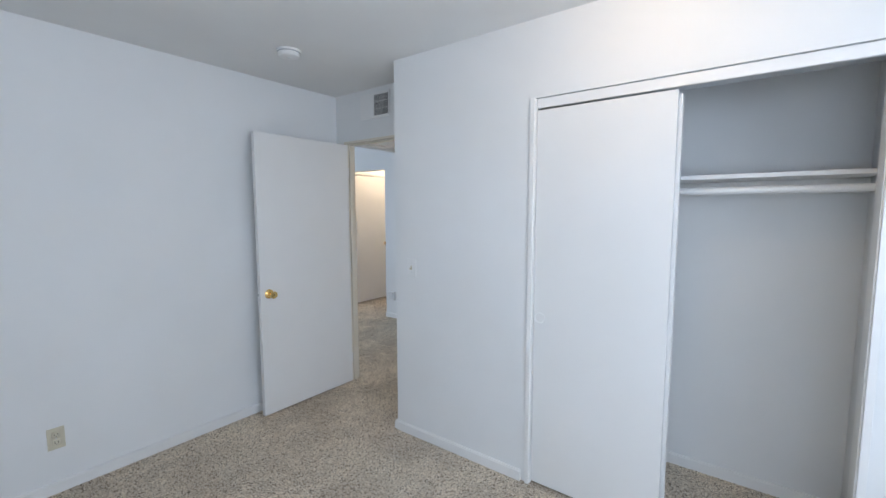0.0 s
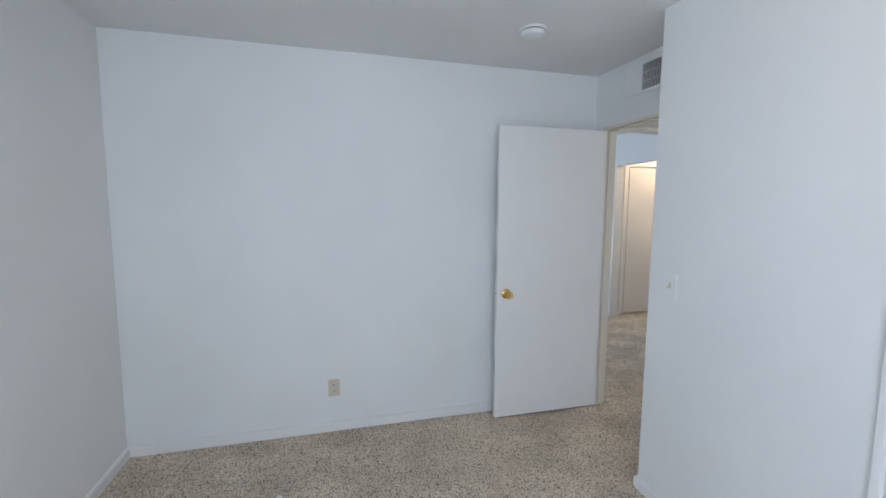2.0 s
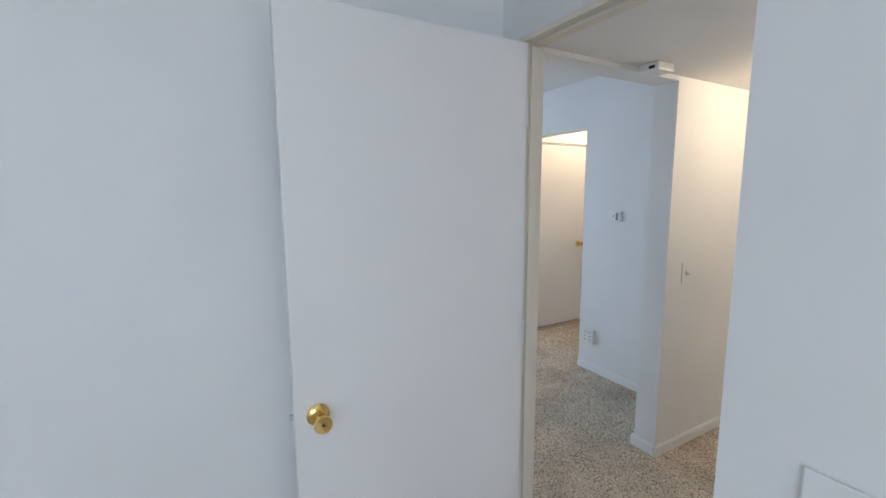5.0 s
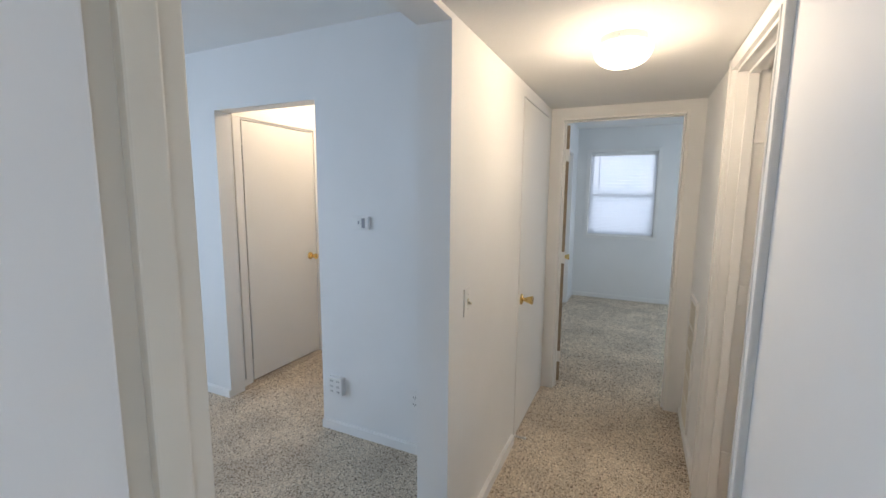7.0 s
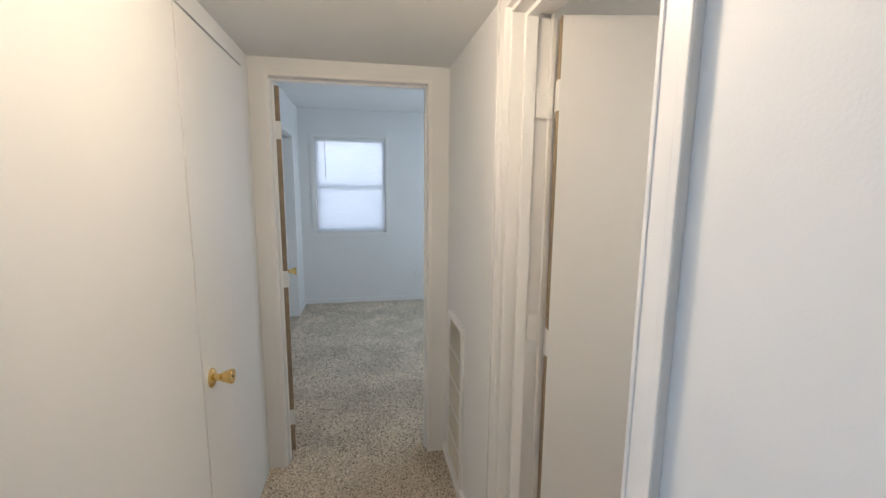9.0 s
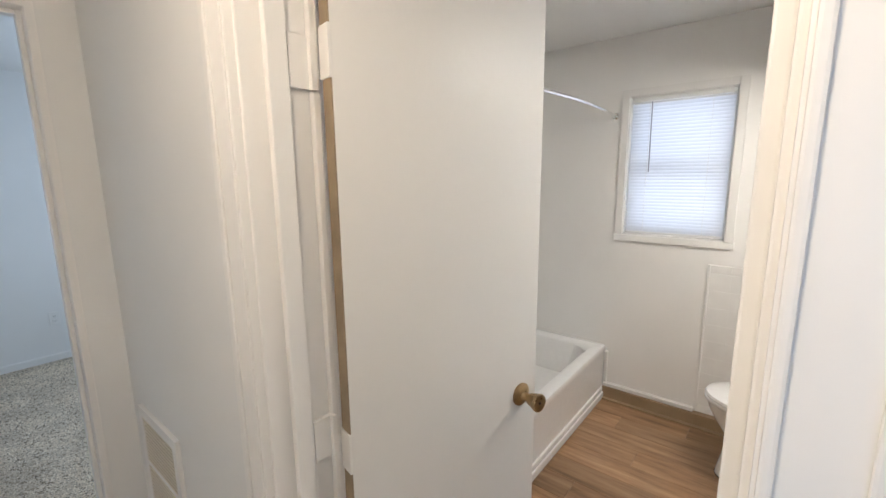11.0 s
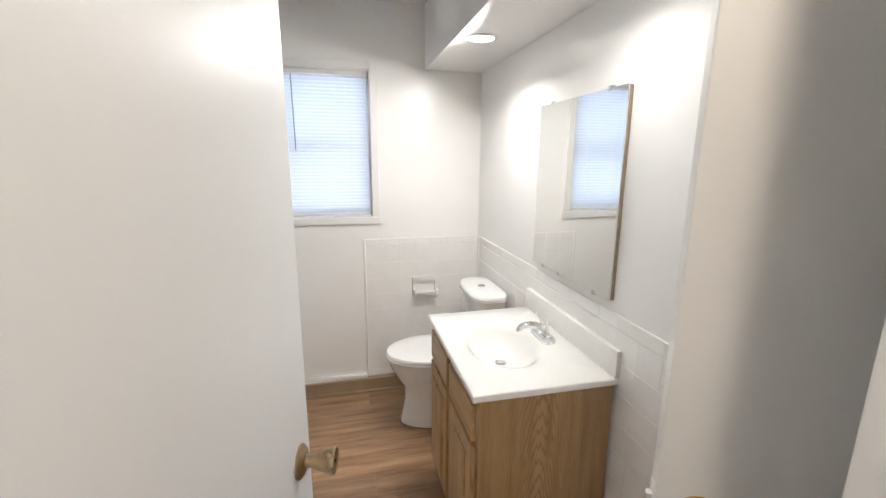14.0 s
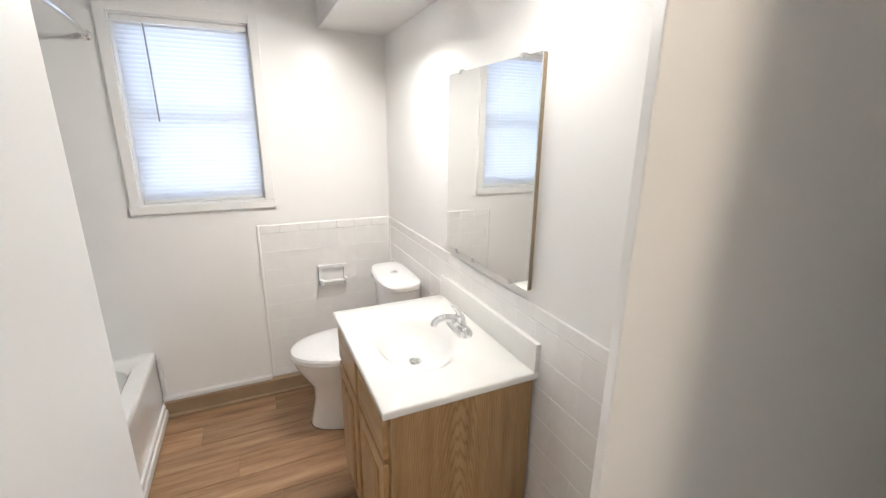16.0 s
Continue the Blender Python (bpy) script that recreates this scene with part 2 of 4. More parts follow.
def loft(sections, close=True):
    """Skin through rings of equal count, ends capped."""
    bm = bmesh.new()
    rings = [[bm.verts.new(p) for p in s] for s in sections]
    n = len(rings[0])
    for a, c in zip(rings, rings[1:]):
        for k in range(n):
            bm.faces.new((a[k], a[(k + 1) % n], c[(k + 1) % n], c[k]))
    if close:
        bm.faces.new(rings[0])
        bm.faces.new(rings[-1])
    bmesh.ops.recalc_face_normals(bm, faces=bm.faces[:])
    return bm


def tube(points, radius, steps=14):
    """A round bar along points."""
    pts = [Vector(p) for p in points]
    sections = []
    for i, p in enumerate(pts):
        d = (pts[min(i + 1, len(pts) - 1)] - pts[max(i - 1, 0)]).normalized()
        side = d.orthogonal().normalized() if i == 0 else (side - d * side.dot(d)).normalized()
        up = d.cross(side)
        r = radius[i] if isinstance(radius, (list, tuple)) else radius
        sections.append([p + (side * math.cos(2 * math.pi * k / steps) + up * math.sin(2 * math.pi * k / steps)) * r for k in range(steps)])
    return loft(sections)


def part(name, bm, mat, parent=None, label="", smooth=False):
    me = bpy.data.meshes.new(name)
    if smooth:
        for f in bm.faces:
            f.smooth = True
    bm.to_mesh(me)
    bm.free()
    me.materials.append(mat)
    ob = new(name, me)
    if smooth:
        me.set_sharp_from_angle(angle=radians(38))
    if parent:
        ob.parent = parent
    if label:
        ob["label"] = label
    return ob


def thing(name, m, label, category, group="", kind=""):
    ob = new(name)
    ob.empty_display_size = 0.1
    ob.matrix_world = m
    return tagged(ob, label, category, group, kind)


def structure(name, bm, mat, label, category):
    return tagged(part(name, bm, mat), label, category, kind="structure")


def wall(name, axis, a0, a1, b0, b1, z1, holes=(), mat=None, label="", z0=0.0):
    """An upright wall along x or y from a0 to a1, b0 to b1 thick, with holes (from, to, bottom, top) through it."""
    bm = bmesh.new()

    def piece(p, q, lo, hi):
        if q - p > 1e-4 and hi - lo > 1e-4:
            if axis == "x":
                add_box(bm, (p, b0, lo), (q, b1, hi))
            else:
                add_box(bm, (b0, p, lo), (b1, q, hi))
    at = a0
    for h0, h1, lo, hi in sorted(holes):
        piece(at, h0, z0, z1)
        piece(h0, h1, z0, lo)
        piece(h0, h1, hi, z1)
        at = h1
    piece(at, a1, z0, z1)
    return structure(name, bm, mat or WALL, label or "smooth white painted interior wall", "wall")


def baseboard(x0, y0, x1, y1, height=0.06):
    """A moulded skirting strip: a low board with a thinner rounded top."""
    bm = bmesh.new()
    lo, hi = (min(x0, x1), min(y0, y1)), (max(x0, x1), max(y0, y1))
    if hi[0] - lo[0] < hi[1] - lo[1]:
        lo, hi = (lo[0] - 0.006, lo[1]), (hi[0] + 0.006, hi[1])
    else:
        lo, hi = (lo[0], lo[1] - 0.006), (hi[0], hi[1] + 0.006)
    add_box(bm, (lo[0], lo[1], 0.0), (hi[0], hi[1], height))
    top = [e for e in bm.edges if all(v.co.z > height - 1e-4 for v in e.verts)]
    bmesh.ops.bevel(bm, geom=top, offset=0.006, segments=2, affect="EDGES")
    return structure("baseboard", bm, TRIM, "white painted wooden baseboard along the carpet", "baseboard")

# ---- structure ----
HIGH, LOW = 2.44, 2.12
carpet = boxes(((-6.6, -0.8, -0.12), (1.8, 3.50, 0)), ((-6.6, 3.50, -0.12), (-1.70, 5.72, 0)), ((-6.6, 5.72, -0.12), (1.8, 9.2, 0)))
structure("floor_carpet", carpet, CARPET, "beige flecked cut-pile carpet, slightly trodden", "carpet")
structure("floor_bathroom", box((-1.70, 3.50, -0.12), (0.95, 5.72, -0.004)), RAW, "bathroom floor bed under the vinyl planks", "floor")

wall("wall_west", "y", -0.56, 2.66, -2.81, -2.675, HIGH)
# the opening is added for the closet's fill light, out of view
wall("wall_south", "x", -2.81, 1.72, -0.56, -0.44, HIGH, [(0.05, 1.25, 0.92, 2.08)])
wall("wall_east", "y", -0.44, 3.22, 1.60, 1.72, HIGH, [(-0.10, 1.60, 0.92, 2.08)])
wall("wall_closet_front", "x", -1.675, 1.60, 2.32, 2.42, HIGH, [(-0.70, 0.57, 0.0, 2.056)])
wall("wall_recess", "y", 2.42, 2.66, -1.675, -1.60, HIGH)
wall("wall_bedroom_door", "x", -2.81, -1.60, 2.66, 2.75, HIGH, [(-2.575, -1.755, 0.0, 2.06)])
wall("wall_closet_back", "x", -0.85, 1.60, 3.01, 3.20, HIGH)
wall("wall_closet_side_west", "y", 2.42, 3.01, -0.85, -0.75, HIGH)
wall("wall_closet_side_east", "y", 2.42, 3.01, 0.63, 0.73, HIGH)
wall("wall_hall_west", "y", 3.845, 5.65, -2.88, -2.745, LOW + 0.3, [(4.845, 5.545, 0.0, 2.05)])
structure("lintel_living_opening", boxes(((-2.88, 2.75, 2.097), (-2.745, 3.845, HIGH))), WALL, "white painted beam over the wide opening", "beam")
wall("wall_hall_east", "y", 2.75, 5.77, -1.775, -1.655, HIGH, [(4.018, 4.740, 0.0, 2.06)])
wall("wall_hall_end", "x", -2.88, -1.775, 5.65, 5.77, HIGH, [(-2.675, -1.865, 0.0, 2.055)])
wall("wall_hall_closet_back", "y", 4.58, 5.65, -3.50, -3.40, HIGH)
wall("wall_living_north", "x", -6.5, -2.88, 4.46, 4.58, HIGH, [(-4.77, -3.90, 0.0, 2.05)])
wall("wall_living_west", "y", -0.66, 4.58, -6.62, -6.50, HIGH, [(1.1, 3.3, 0.8, 2.1)])
wall("wall_living_south", "x", -6.5, -2.81, -0.78, -0.66, HIGH)
wall("wall_entry_west", "y", 4.58, 6.0, -4.96, -4.84, HIGH, [(4.70, 5.50, 0.0, 2.055)])
wall("wall_entry_north", "x", -4.96, -3.40, 5.90, 6.02, HIGH)
wall("wall_entry_east", "y", 4.58, 5.90, -3.90, -3.78, HIGH)
wall("wall_far_bedroom_north", "x", -3.92, 0.0, 8.93, 9.05, HIGH, [(-2.80, -1.925, 0.92, 2.10)])
wall("wall_far_bedroom_west", "y", 5.77, 8.93, -3.10, -2.98, HIGH, [(6.90, 8.40, 0.0, 2.05)])
wall("wall_far_closet_back", "y", 5.77, 8.93, -3.72, -3.62, HIGH)
# the opening here is invented, to hold the far bedroom's fill lamp
wall("wall_far_bedroom_east", "y", 5.77, 8.93, -0.30, -0.18, HIGH, [(6.7, 8.1, 0.9, 2.1)])
wall("wall_far_bedroom_south_west", "x", -3.80, -2.88, 5.65, 5.77, HIGH)
wall("wall_far_bedroom_south_east", "x", -1.655, -0.30, 5.68, 5.77, HIGH)
wall("wall_bath_south", "x", -1.655, 0.92, 3.465, 3.585, HIGH, [(-1.635, -1.17, 0.0, 2.03)], BATH, "glossy white painted bathroom wall")
wall("wall_bath_east", "y", 3.465, 5.80, 0.80, 0.92, HIGH, [(4.29, 4.865, 1.185, 2.06)], BATH, "glossy white painted bathroom wall")
wall("wall_bath_north", "x", -1.655, 0.80, 5.68, 5.765, HIGH, (), BATH, "white bathtub surround wall")
wall("wall_tub_foot", "y", 4.93, 5.68, -0.86, -0.74, HIGH, (), BATH, "white wall at the foot of the bathtub")
wall("wall_bath_north_west", "x", -1.655, -0.86, 4.93, 5.03, HIGH, (), BATH, "white bathroom wall behind the door")
wall("wall_linen_back", "x", -1.60, -0.85, 3.205, 3.25, HIGH)

structure("ceiling_bedroom", boxes(((-2.81, -0.66, HIGH), (1.72, 2.75, HIGH + 0.1))), CEILING, "white textured bedroom ceiling", "ceiling")
structure("ceiling_closet", boxes(((-1.60, 2.752, HIGH), (1.72, 3.46, HIGH + 0.1))), CEILING, "white closet ceiling", "ceiling")
structure("ceiling_hall", boxes(((-2.745, 2.75, LOW), (-1.775, 5.65, LOW + 0.08))), CEILING, "low white hallway ceiling in warm light", "ceiling")
structure("ceiling_living", boxes(((-6.62, -0.78, HIGH), (-2.815, 4.58, HIGH + 0.1))), CEILING, "white living room ceiling", "ceiling")
structure("ceiling_entry", boxes(((-4.96, 4.584, HIGH), (-3.40, 6.02, HIGH + 0.1))), CEILING, "white entry ceiling", "ceiling")
structure("ceiling_far_bedroom", boxes(((-3.92, 5.772, HIGH), (0.0, 9.05, HIGH + 0.1))), CEILING, "white ceiling of the far bedroom", "ceiling")
structure("ceiling_bathroom", boxes(((-1.655, 3.47, 2.435), (0.92, 5.70, 2.515))), CEILING, "white bathroom ceiling in daylight", "ceiling")
structure("soffit_bathroom", boxes(((-1.655, 3.586, 2.075), (0.80, 3.95, 2.435))), BATH, "boxed white soffit over the vanity", "soffit")

# skirting
baseboard(-2.675, -0.44, -2.663, 2.66)
baseboard(-2.678, -0.44, 1.60, -0.428)
baseboard(-1.675, 2.308, -0.745, 2.32)
baseboard(-1.687, 2.308, -1.675, 2.66)
baseboard(-2.655, 2.648, -2.58, 2.66)
baseboard(-0.75, 2.998, 0.63, 3.01)
baseboard(0.618, 2.42, 0.63, 2.998)
baseboard(-2.745, 3.833, -2.733, 4.80)
baseboard(-2.892, 3.833, -2.745, 3.845)
baseboard(-1.787, 4.80, -1.775, 5.64)
baseboard(-1.787, 2.76, -1.775, 3.955)
baseboard(-3.90, 4.448, -2.88, 4.46)
baseboard(-6.5, 4.448, -4.77, 4.46)
baseboard(-2.892, 3.845, -2.88, 4.448)
baseboard(-4.84, 4.58, -4.828, 4.645)
baseboard(-4.84, 5.56, -4.828, 5.90)
baseboard(-2.98, 8.918, -0.30, 8.93)
baseboard(-2.98, 8.46, -2.968, 8.918)

# wide opening to the entry has plain plastered edges; the doorways have wooden linings


def lining_x(name, x0, x1, y0, y1, top, mat=None):
    """Door lining in a wall along x, between x0 and x1; stops in the middle of its depth."""
    ob = thing(name, pose((x0 + x1) / 2, (y0 + y1) / 2, 0), "white painted wooden door frame with stops", "door frame", kind="structure")
    inv = Matrix.Translation((-(x0 + x1) / 2, -(y0 + y1) / 2, 0))
    t, mid = 0.02, (y0 + y1) / 2
    for side, lo, hi in (("jamb", (x0 - t, y0 - 0.004, 0), (x0, y1 + 0.004, top + t)), ("jamb", (x1, y0 - 0.004, 0), (x1 + t, y1 + 0.004, top + t)),
                         ("head", (x0, y0 - 0.004, top), (x1, y1 + 0.004, top + t)),
                         ("stop", (x0, mid - 0.018, 0), (x0 + 0.012, mid + 0.018, top)), ("stop", (x1 - 0.012, mid - 0.018, 0), (x1, mid + 0.018, top)),
                         ("stop", (x0 + 0.012, mid - 0.018, top - 0.012), (x1 - 0.012, mid + 0.018, top))):
        bm = box(lo, hi, 0.003)
        bmesh.ops.transform(bm, matrix=inv, verts=bm.verts[:])
        part(side, bm, mat or TRIM, ob)
    return ob


lining_x("door_frame_1", -2.555, -1.775, 2.66, 2.75, 2.04, CREAM)
lining_x("door_frame_2", -2.655, -1.885, 5.65, 5.77, 2.035)

# bathroom door frame, in the wall along y, with moulded casing on the hall side
fr = thing("door_frame_3", pose(-1.715, 4.3625, 0), "white painted bathroom door frame with moulded casing", "door frame", kind="structure")
fi = Matrix.Translation((1.715, -4.3625, 0))
for name, lo, hi, mat in (
        ("jamb", (-1.779, 4.72, 0), (-1.651, 4.74, 2.06), TRIM), ("jamb", (-1.779, 4.018, 0), (-1.651, 4.038, 2.06), TRIM),
        ("head", (-1.779, 4.038, 2.04), (-1.651, 4.72, 2.06), TRIM),
        ("stop", (-1.738, 4.706, 0), (-1.700, 4.72, 2.04), TRIM), ("stop", (-1.738, 4.038, 0), (-1.700, 4.052, 2.04), TRIM),
        ("stop", (-1.738, 4.052, 2.026), (-1.700, 4.706, 2.04), TRIM),
        ("casing", (-1.795, 4.726, 0), (-1.775, 4.79, 2.053), TRIM), ("casing", (-1.795, 3.968, 0), (-1.775, 4.032, 2.053), TRIM),
        ("casing", (-1.795, 3.968, 2.053), (-1.775, 4.79, 2.113), TRIM),
        ("back_band", (-1.801, 4.78, 0), (-1.795, 4.797, 2.112), TRIM), ("back_band", (-1.801, 3.961, 0), (-1.795, 3.978, 2.112), TRIM),
        ("inner_bead", (-1.799, 4.729, 0), (-1.794, 4.739, 2.053), TRIM), ("inner_bead", (-1.799, 4.020, 0), (-1.794, 4.029, 2.053), TRIM),
        ("rabbet", (-1.699, 4.716, 0.01), (-1.656, 4.7205, 2.03), TRIM), ("casing", (-1.655, 4.706, 0), (-1.640, 4.775, 2.10), TRIM)):
    bm = box(lo, hi, 0.0025 if mat is TRIM else 0)
    bmesh.ops.transform(bm, matrix=fi, verts=bm.verts[:])
    part(name, bm, mat, fr)
for z in (0.25, 1.06, 1.78):
    bm = box((-1.698, 4.709, z - 0.045), (-1.654, 4.7175, z + 0.045), 0.002)
    add_box(bm, (-1.660, 4.7, z - 0.045), (-1.650, 4.712, z + 0.045))
    bmesh.ops.transform(bm, matrix=fi, verts=bm.verts[:])
    part("hinge", bm, TRIM, fr, "painted-over butt hinge")


# ---- doors ----
KNOB = ((0.0, 0.0), (0.033, 0.0), (0.033, 0.004), (0.026, 0.010), (0.014, 0.013), (0.0115, 0.020), (0.0125, 0.030),
        (0.0165, 0.036), (0.0200, 0.047), (0.0245, 0.060), (0.0258, 0.066), (0.0240, 0.070), (0.0120, 0.0685), (0.0, 0.068))


def knob(parent, place, turn, mat, label):
    """A door knob with its rose; turn takes z to the way it points."""
    m = Matrix.Translation(place) @ turn
    k = part("door_knob", lathe(KNOB[4:], 32, m), mat, parent, label, smooth=True)
    part("rose", lathe(KNOB[:5] + ((0.0, 0.013),), 32, m), mat, k, smooth=True)
    part("keyhole", lathe(((0.0, 0.0675), (0.004, 0.0675), (0.004, 0.0695), (0.0, 0.0695)), 12, m), DARK, k)


def slab_door(name, hinge, angle, width, height, side, mat_knob, label, knob_label, inset=0.065, knob_z=0.93, both=True, hinges=True, latch=True, bare=False):
    """A flush slab: the local x runs from the hinge to the latch; the face at local y = 0 and the slab towards side * y."""
    ob = thing(name, pose(*hinge, 0, 0, angle), label, "door", kind="structure")
    t = 0.035 * side
    lo, hi = (0.002, min(0, t), 0.014), (width, max(0, t), height)
    part("leaf", box(lo, hi, 0.0025), DOOR, ob)
    up = pose(0, 0, 0, 90 if side > 0 else -90)
    down = pose(0, 0, 0, -90 if side > 0 else 90)
    knob(ob, (width - inset, 0, knob_z), up, mat_knob, knob_label)
    if both:
        knob(ob, (width - inset, t, knob_z), down, mat_knob, knob_label)
    if latch:
        part("latch_plate", box((width - 0.001, t / 2 - 0.011, knob_z - 0.028), (width + 0.0015, t / 2 + 0.011, knob_z + 0.028)), TRIM, ob, "painted latch plate")
        part("latch_bolt", box((width, t / 2 - 0.006, knob_z - 0.008), (width + 0.011, t / 2 + 0.006, knob_z + 0.008), 0.002), STEEL, ob)
    if bare:
        part("hinge_edge", box((-0.001, min(0, t) + 0.001, 0.016), (0.0022, max(0, t) - 0.001, height - 0.002)), RAW, ob, "bare brown wood along the hinge edge")
    if hinges:
        for z in (0.22, 1.02, 1.80):
            part("hinge", box((-0.004, min(0, t) - 0.002, z - 0.045), (0.002, max(0, t) + 0.002, z + 0.045), 0.0015), TRIM, ob, "painted-over butt hinge")
    return ob


slab_door("door_1", (-2.525, 2.655, 0), -90.4, 0.812, 2.03, -1, BRASS,
          "plain white bedroom door standing wide open against the wall", "polished brass door knob", knob_z=0.90)
slab_door("door_2", (-1.640, 4.672, 0), -11.5, 0.595, 2.025, 1, BRONZE,
          "plain white bathroom door standing open, antique brass knob", "antique brass door knob", knob_z=0.965, bare=True)
slab_door("door_3", (-1.630, 3.620, 0), 58.5, 0.440, 2.02, -1, BRASS,
          "narrow white linen closet door standing half open", "polished brass door knob", knob_z=1.005)
slab_door("door_4", (-2.628, 5.780, 0), 101.0, 0.74, 2.02, 1, BRASS,
          "white bedroom door swung open beyond the hallway", "polished brass door knob", bare=True)
slab_door("door_5", (-2.742, 5.540, 0), -90.0, 0.69, 2.04, -1, BRASS,
          "closed white hall closet door flush with the wall", "polished brass door knob", knob_z=0.875, both=False, hinges=False, latch=False)
slab_door("door_6", (-4.834, 4.722, 0), 90.0, 0.74, 2.03, 1, BRASS,
          "closed white entry door in warm lamp light", "polished brass door knob", knob_z=0.93, both=False, hinges=False, latch=False)

# trim round the flush doors
fr = thing("door_frame_4", pose(-4.84, 5.1, 0), "white painted casing round the entry door", "door frame", kind="structure")
for name, lo, hi in (("casing", (0, -0.46, 0), (0.016, -0.395, 2.05)), ("casing", (0, 0.38, 0), (0.016, 0.445, 2.05)), ("casing", (0, -0.46, 2.05), (0.016, 0.445, 2.115)),
                     ("stop", (-0.09, -0.40, 0), (0.0, -0.382, 2.05)), ("stop", (-0.09, 0.366, 0), (0.0, 0.40, 2.05)), ("stop", (-0.09, -0.382, 2.036), (0.0, 0.366, 2.055))):
    part(name, box(lo, hi, 0.004), TRIM, fr)
for z in (0.24, 1.80):
    part("hinge", tube(((0.006, -0.381, z - 0.05), (0.006, -0.381, z + 0.05)), 0.006, 10), STEEL, fr, "steel hinge knuckle", True)

# ---- bedroom ----
# closet: sliding doors on a track behind a fascia
cl = thing("sliding_closet_doors", pose(-0.115, 2.32, 0), "white sliding closet doors pushed to one side", "closet doors")
front = part("sliding_door", box((-0.575, 0.008, 0.015), (0.055, 0.040, 1.995), 0.002), DOOR, cl)
part("finger_pull", lathe(((0.0, 0.002), (0.020, 0.002), (0.023, 0.0), (0.027, -0.003), (0.030, 0.0), (0.0, 0.004)), 28, Matrix.Translation((-0.540, 0.008, 0.93)) @ pose(0, 0, 0, -90)), TRIM, front, "round painted finger pull", True)
part("sliding_door", box((-0.565, 0.050, 0.015), (0.068, 0.082, 1.985), 0.002), DOOR, cl)
part("track", boxes(((-0.577, 0.0215, 2.005), (0.674, 0.090, 2.029))), STEEL, cl, "steel sliding track")

ct = thing("closet_trim", pose(-0.115, 2.32, 0), "white painted trim round the closet opening", "door trim", kind="structure")
for name, lo, hi in (("casing", (-0.605, -0.014, 0), (-0.580, 0.0, 2.056)), ("jamb", (-0.588, 0.0, 0), (-0.578, 0.10, 2.055)),
                     ("jamb", (0.675, 0.0, 0), (0.688, 0.10, 2.055)), ("casing", (0.680, -0.014, 0), (0.705, 0.0, 2.056)), ("header", (-0.577, 0.0215, 2.030), (0.674, 0.098, 2.054)), ("fascia", (-0.576, 0.010, 2.006), (0.674, 0.021, 2.053))):
    part(name, box(lo, hi, 0.003), TRIM, ct)

sh = thing("closet_shelf", pose(-0.06, 2.86, 1.66), "white painted closet shelf with a hanging rod", "shelf")
part("board", box((-0.688, -0.16, -0.02), (0.688, 0.148, 0.0), 0.002), TRIM, sh)
part("rod", tube(((-0.688, -0.13, -0.075), (0.688, -0.13, -0.075)), 0.017), TRIM, sh, "white painted hanging rod", True)
part("cleat", box((-0.688, 0.128, -0.09), (0.688, 0.148, -0.022)), TRIM, sh)
for x in (-0.678, 0.678):
    part("rod_socket", lathe(((0.0, -0.01), (0.03, -0.01), (0.03, 0.01), (0.0, 0.01)), 20, Matrix.Translation((x, -0.13, -0.075)) @ pose(0, 0, 0, 0, 90)), TRIM, sh, smooth=True)


def smoke_detector(place, label):
    ob = thing("smoke_detector", pose(*place), label, "smoke detector")
    part("base", lathe(((0.0, 0.0), (0.072, 0.0), (0.072, -0.010), (0.0, -0.010)), 40), PLASTIC, ob, smooth=True)
    part("cover", lathe(((0.062, -0.011), (0.064, -0.022), (0.056, -0.034), (0.034, -0.040), (0.0, -0.041)), 40), PLASTIC, ob, smooth=True)
    part("vent_ring", lathe(((0.064, -0.010), (0.064, -0.0145), (0.058, -0.0145), (0.058, -0.010)), 40), GREY, ob)
    part("button", lathe(((0.0, -0.040), (0.010, -0.040), (0.010, -0.044), (0.0, -0.044)), 16), PLASTIC, ob)
    return ob


smoke_detector((-2.055, 1.82, HIGH), "round white smoke detector on the bedroom ceiling")

al = thing("carbon_monoxide_alarm", pose(-2.675, 3.56, LOW), "white boxy alarm on the hallway ceiling", "alarm")
part("case", box((-0.048, -0.06, -0.040), (0.048, 0.06, 0.0), 0.010, 3), PLASTIC, al, smooth=True)
part("display", box((0.0, -0.0612, -0.030), (0.03, -0.059, -0.016)), DARK, al, "small dark display")
part("test_button", lathe(((0, -0.042), (0.012, -0.042), (0.012, -0.045), (0, -0.045)), 16), PLASTIC, al)

# supply register over the bedroom door: blank half and louvred half
rg = thing("wall_register", pose(-2.20, 2.66, 2.305), "white painted supply air register, half its slots open", "air vent")
part("frame", boxes(((-0.16, -0.008, -0.095), (0.16, 0, -0.078)), ((-0.16, -0.008, 0.078), (0.16, 0, 0.095)), ((-0.16, -0.008, -0.078), (-0.005, 0, 0.078)), ((0.145, -0.008, -0.078), (0.16, 0, 0.078))), TRIM, rg)
# flat black sheet: the shade inside the slots put in as colour
part("duct_shade", boxes(((-0.005, -0.003, -0.078), (0.145, -0.001, 0.078))), DARK, rg, "black sheet for the shade behind the slots")
for k in range(13):
    x = 0.002 + k * 0.0118
    bm = box((-0.0012, -0.010, -0.078), (0.0012, -0.002, 0.078))
    bmesh.ops.transform(bm, matrix=pose(x, 0, 0, 0, 0, 25), verts=bm.verts[:])
    part("louvre", bm, TRIM, rg)
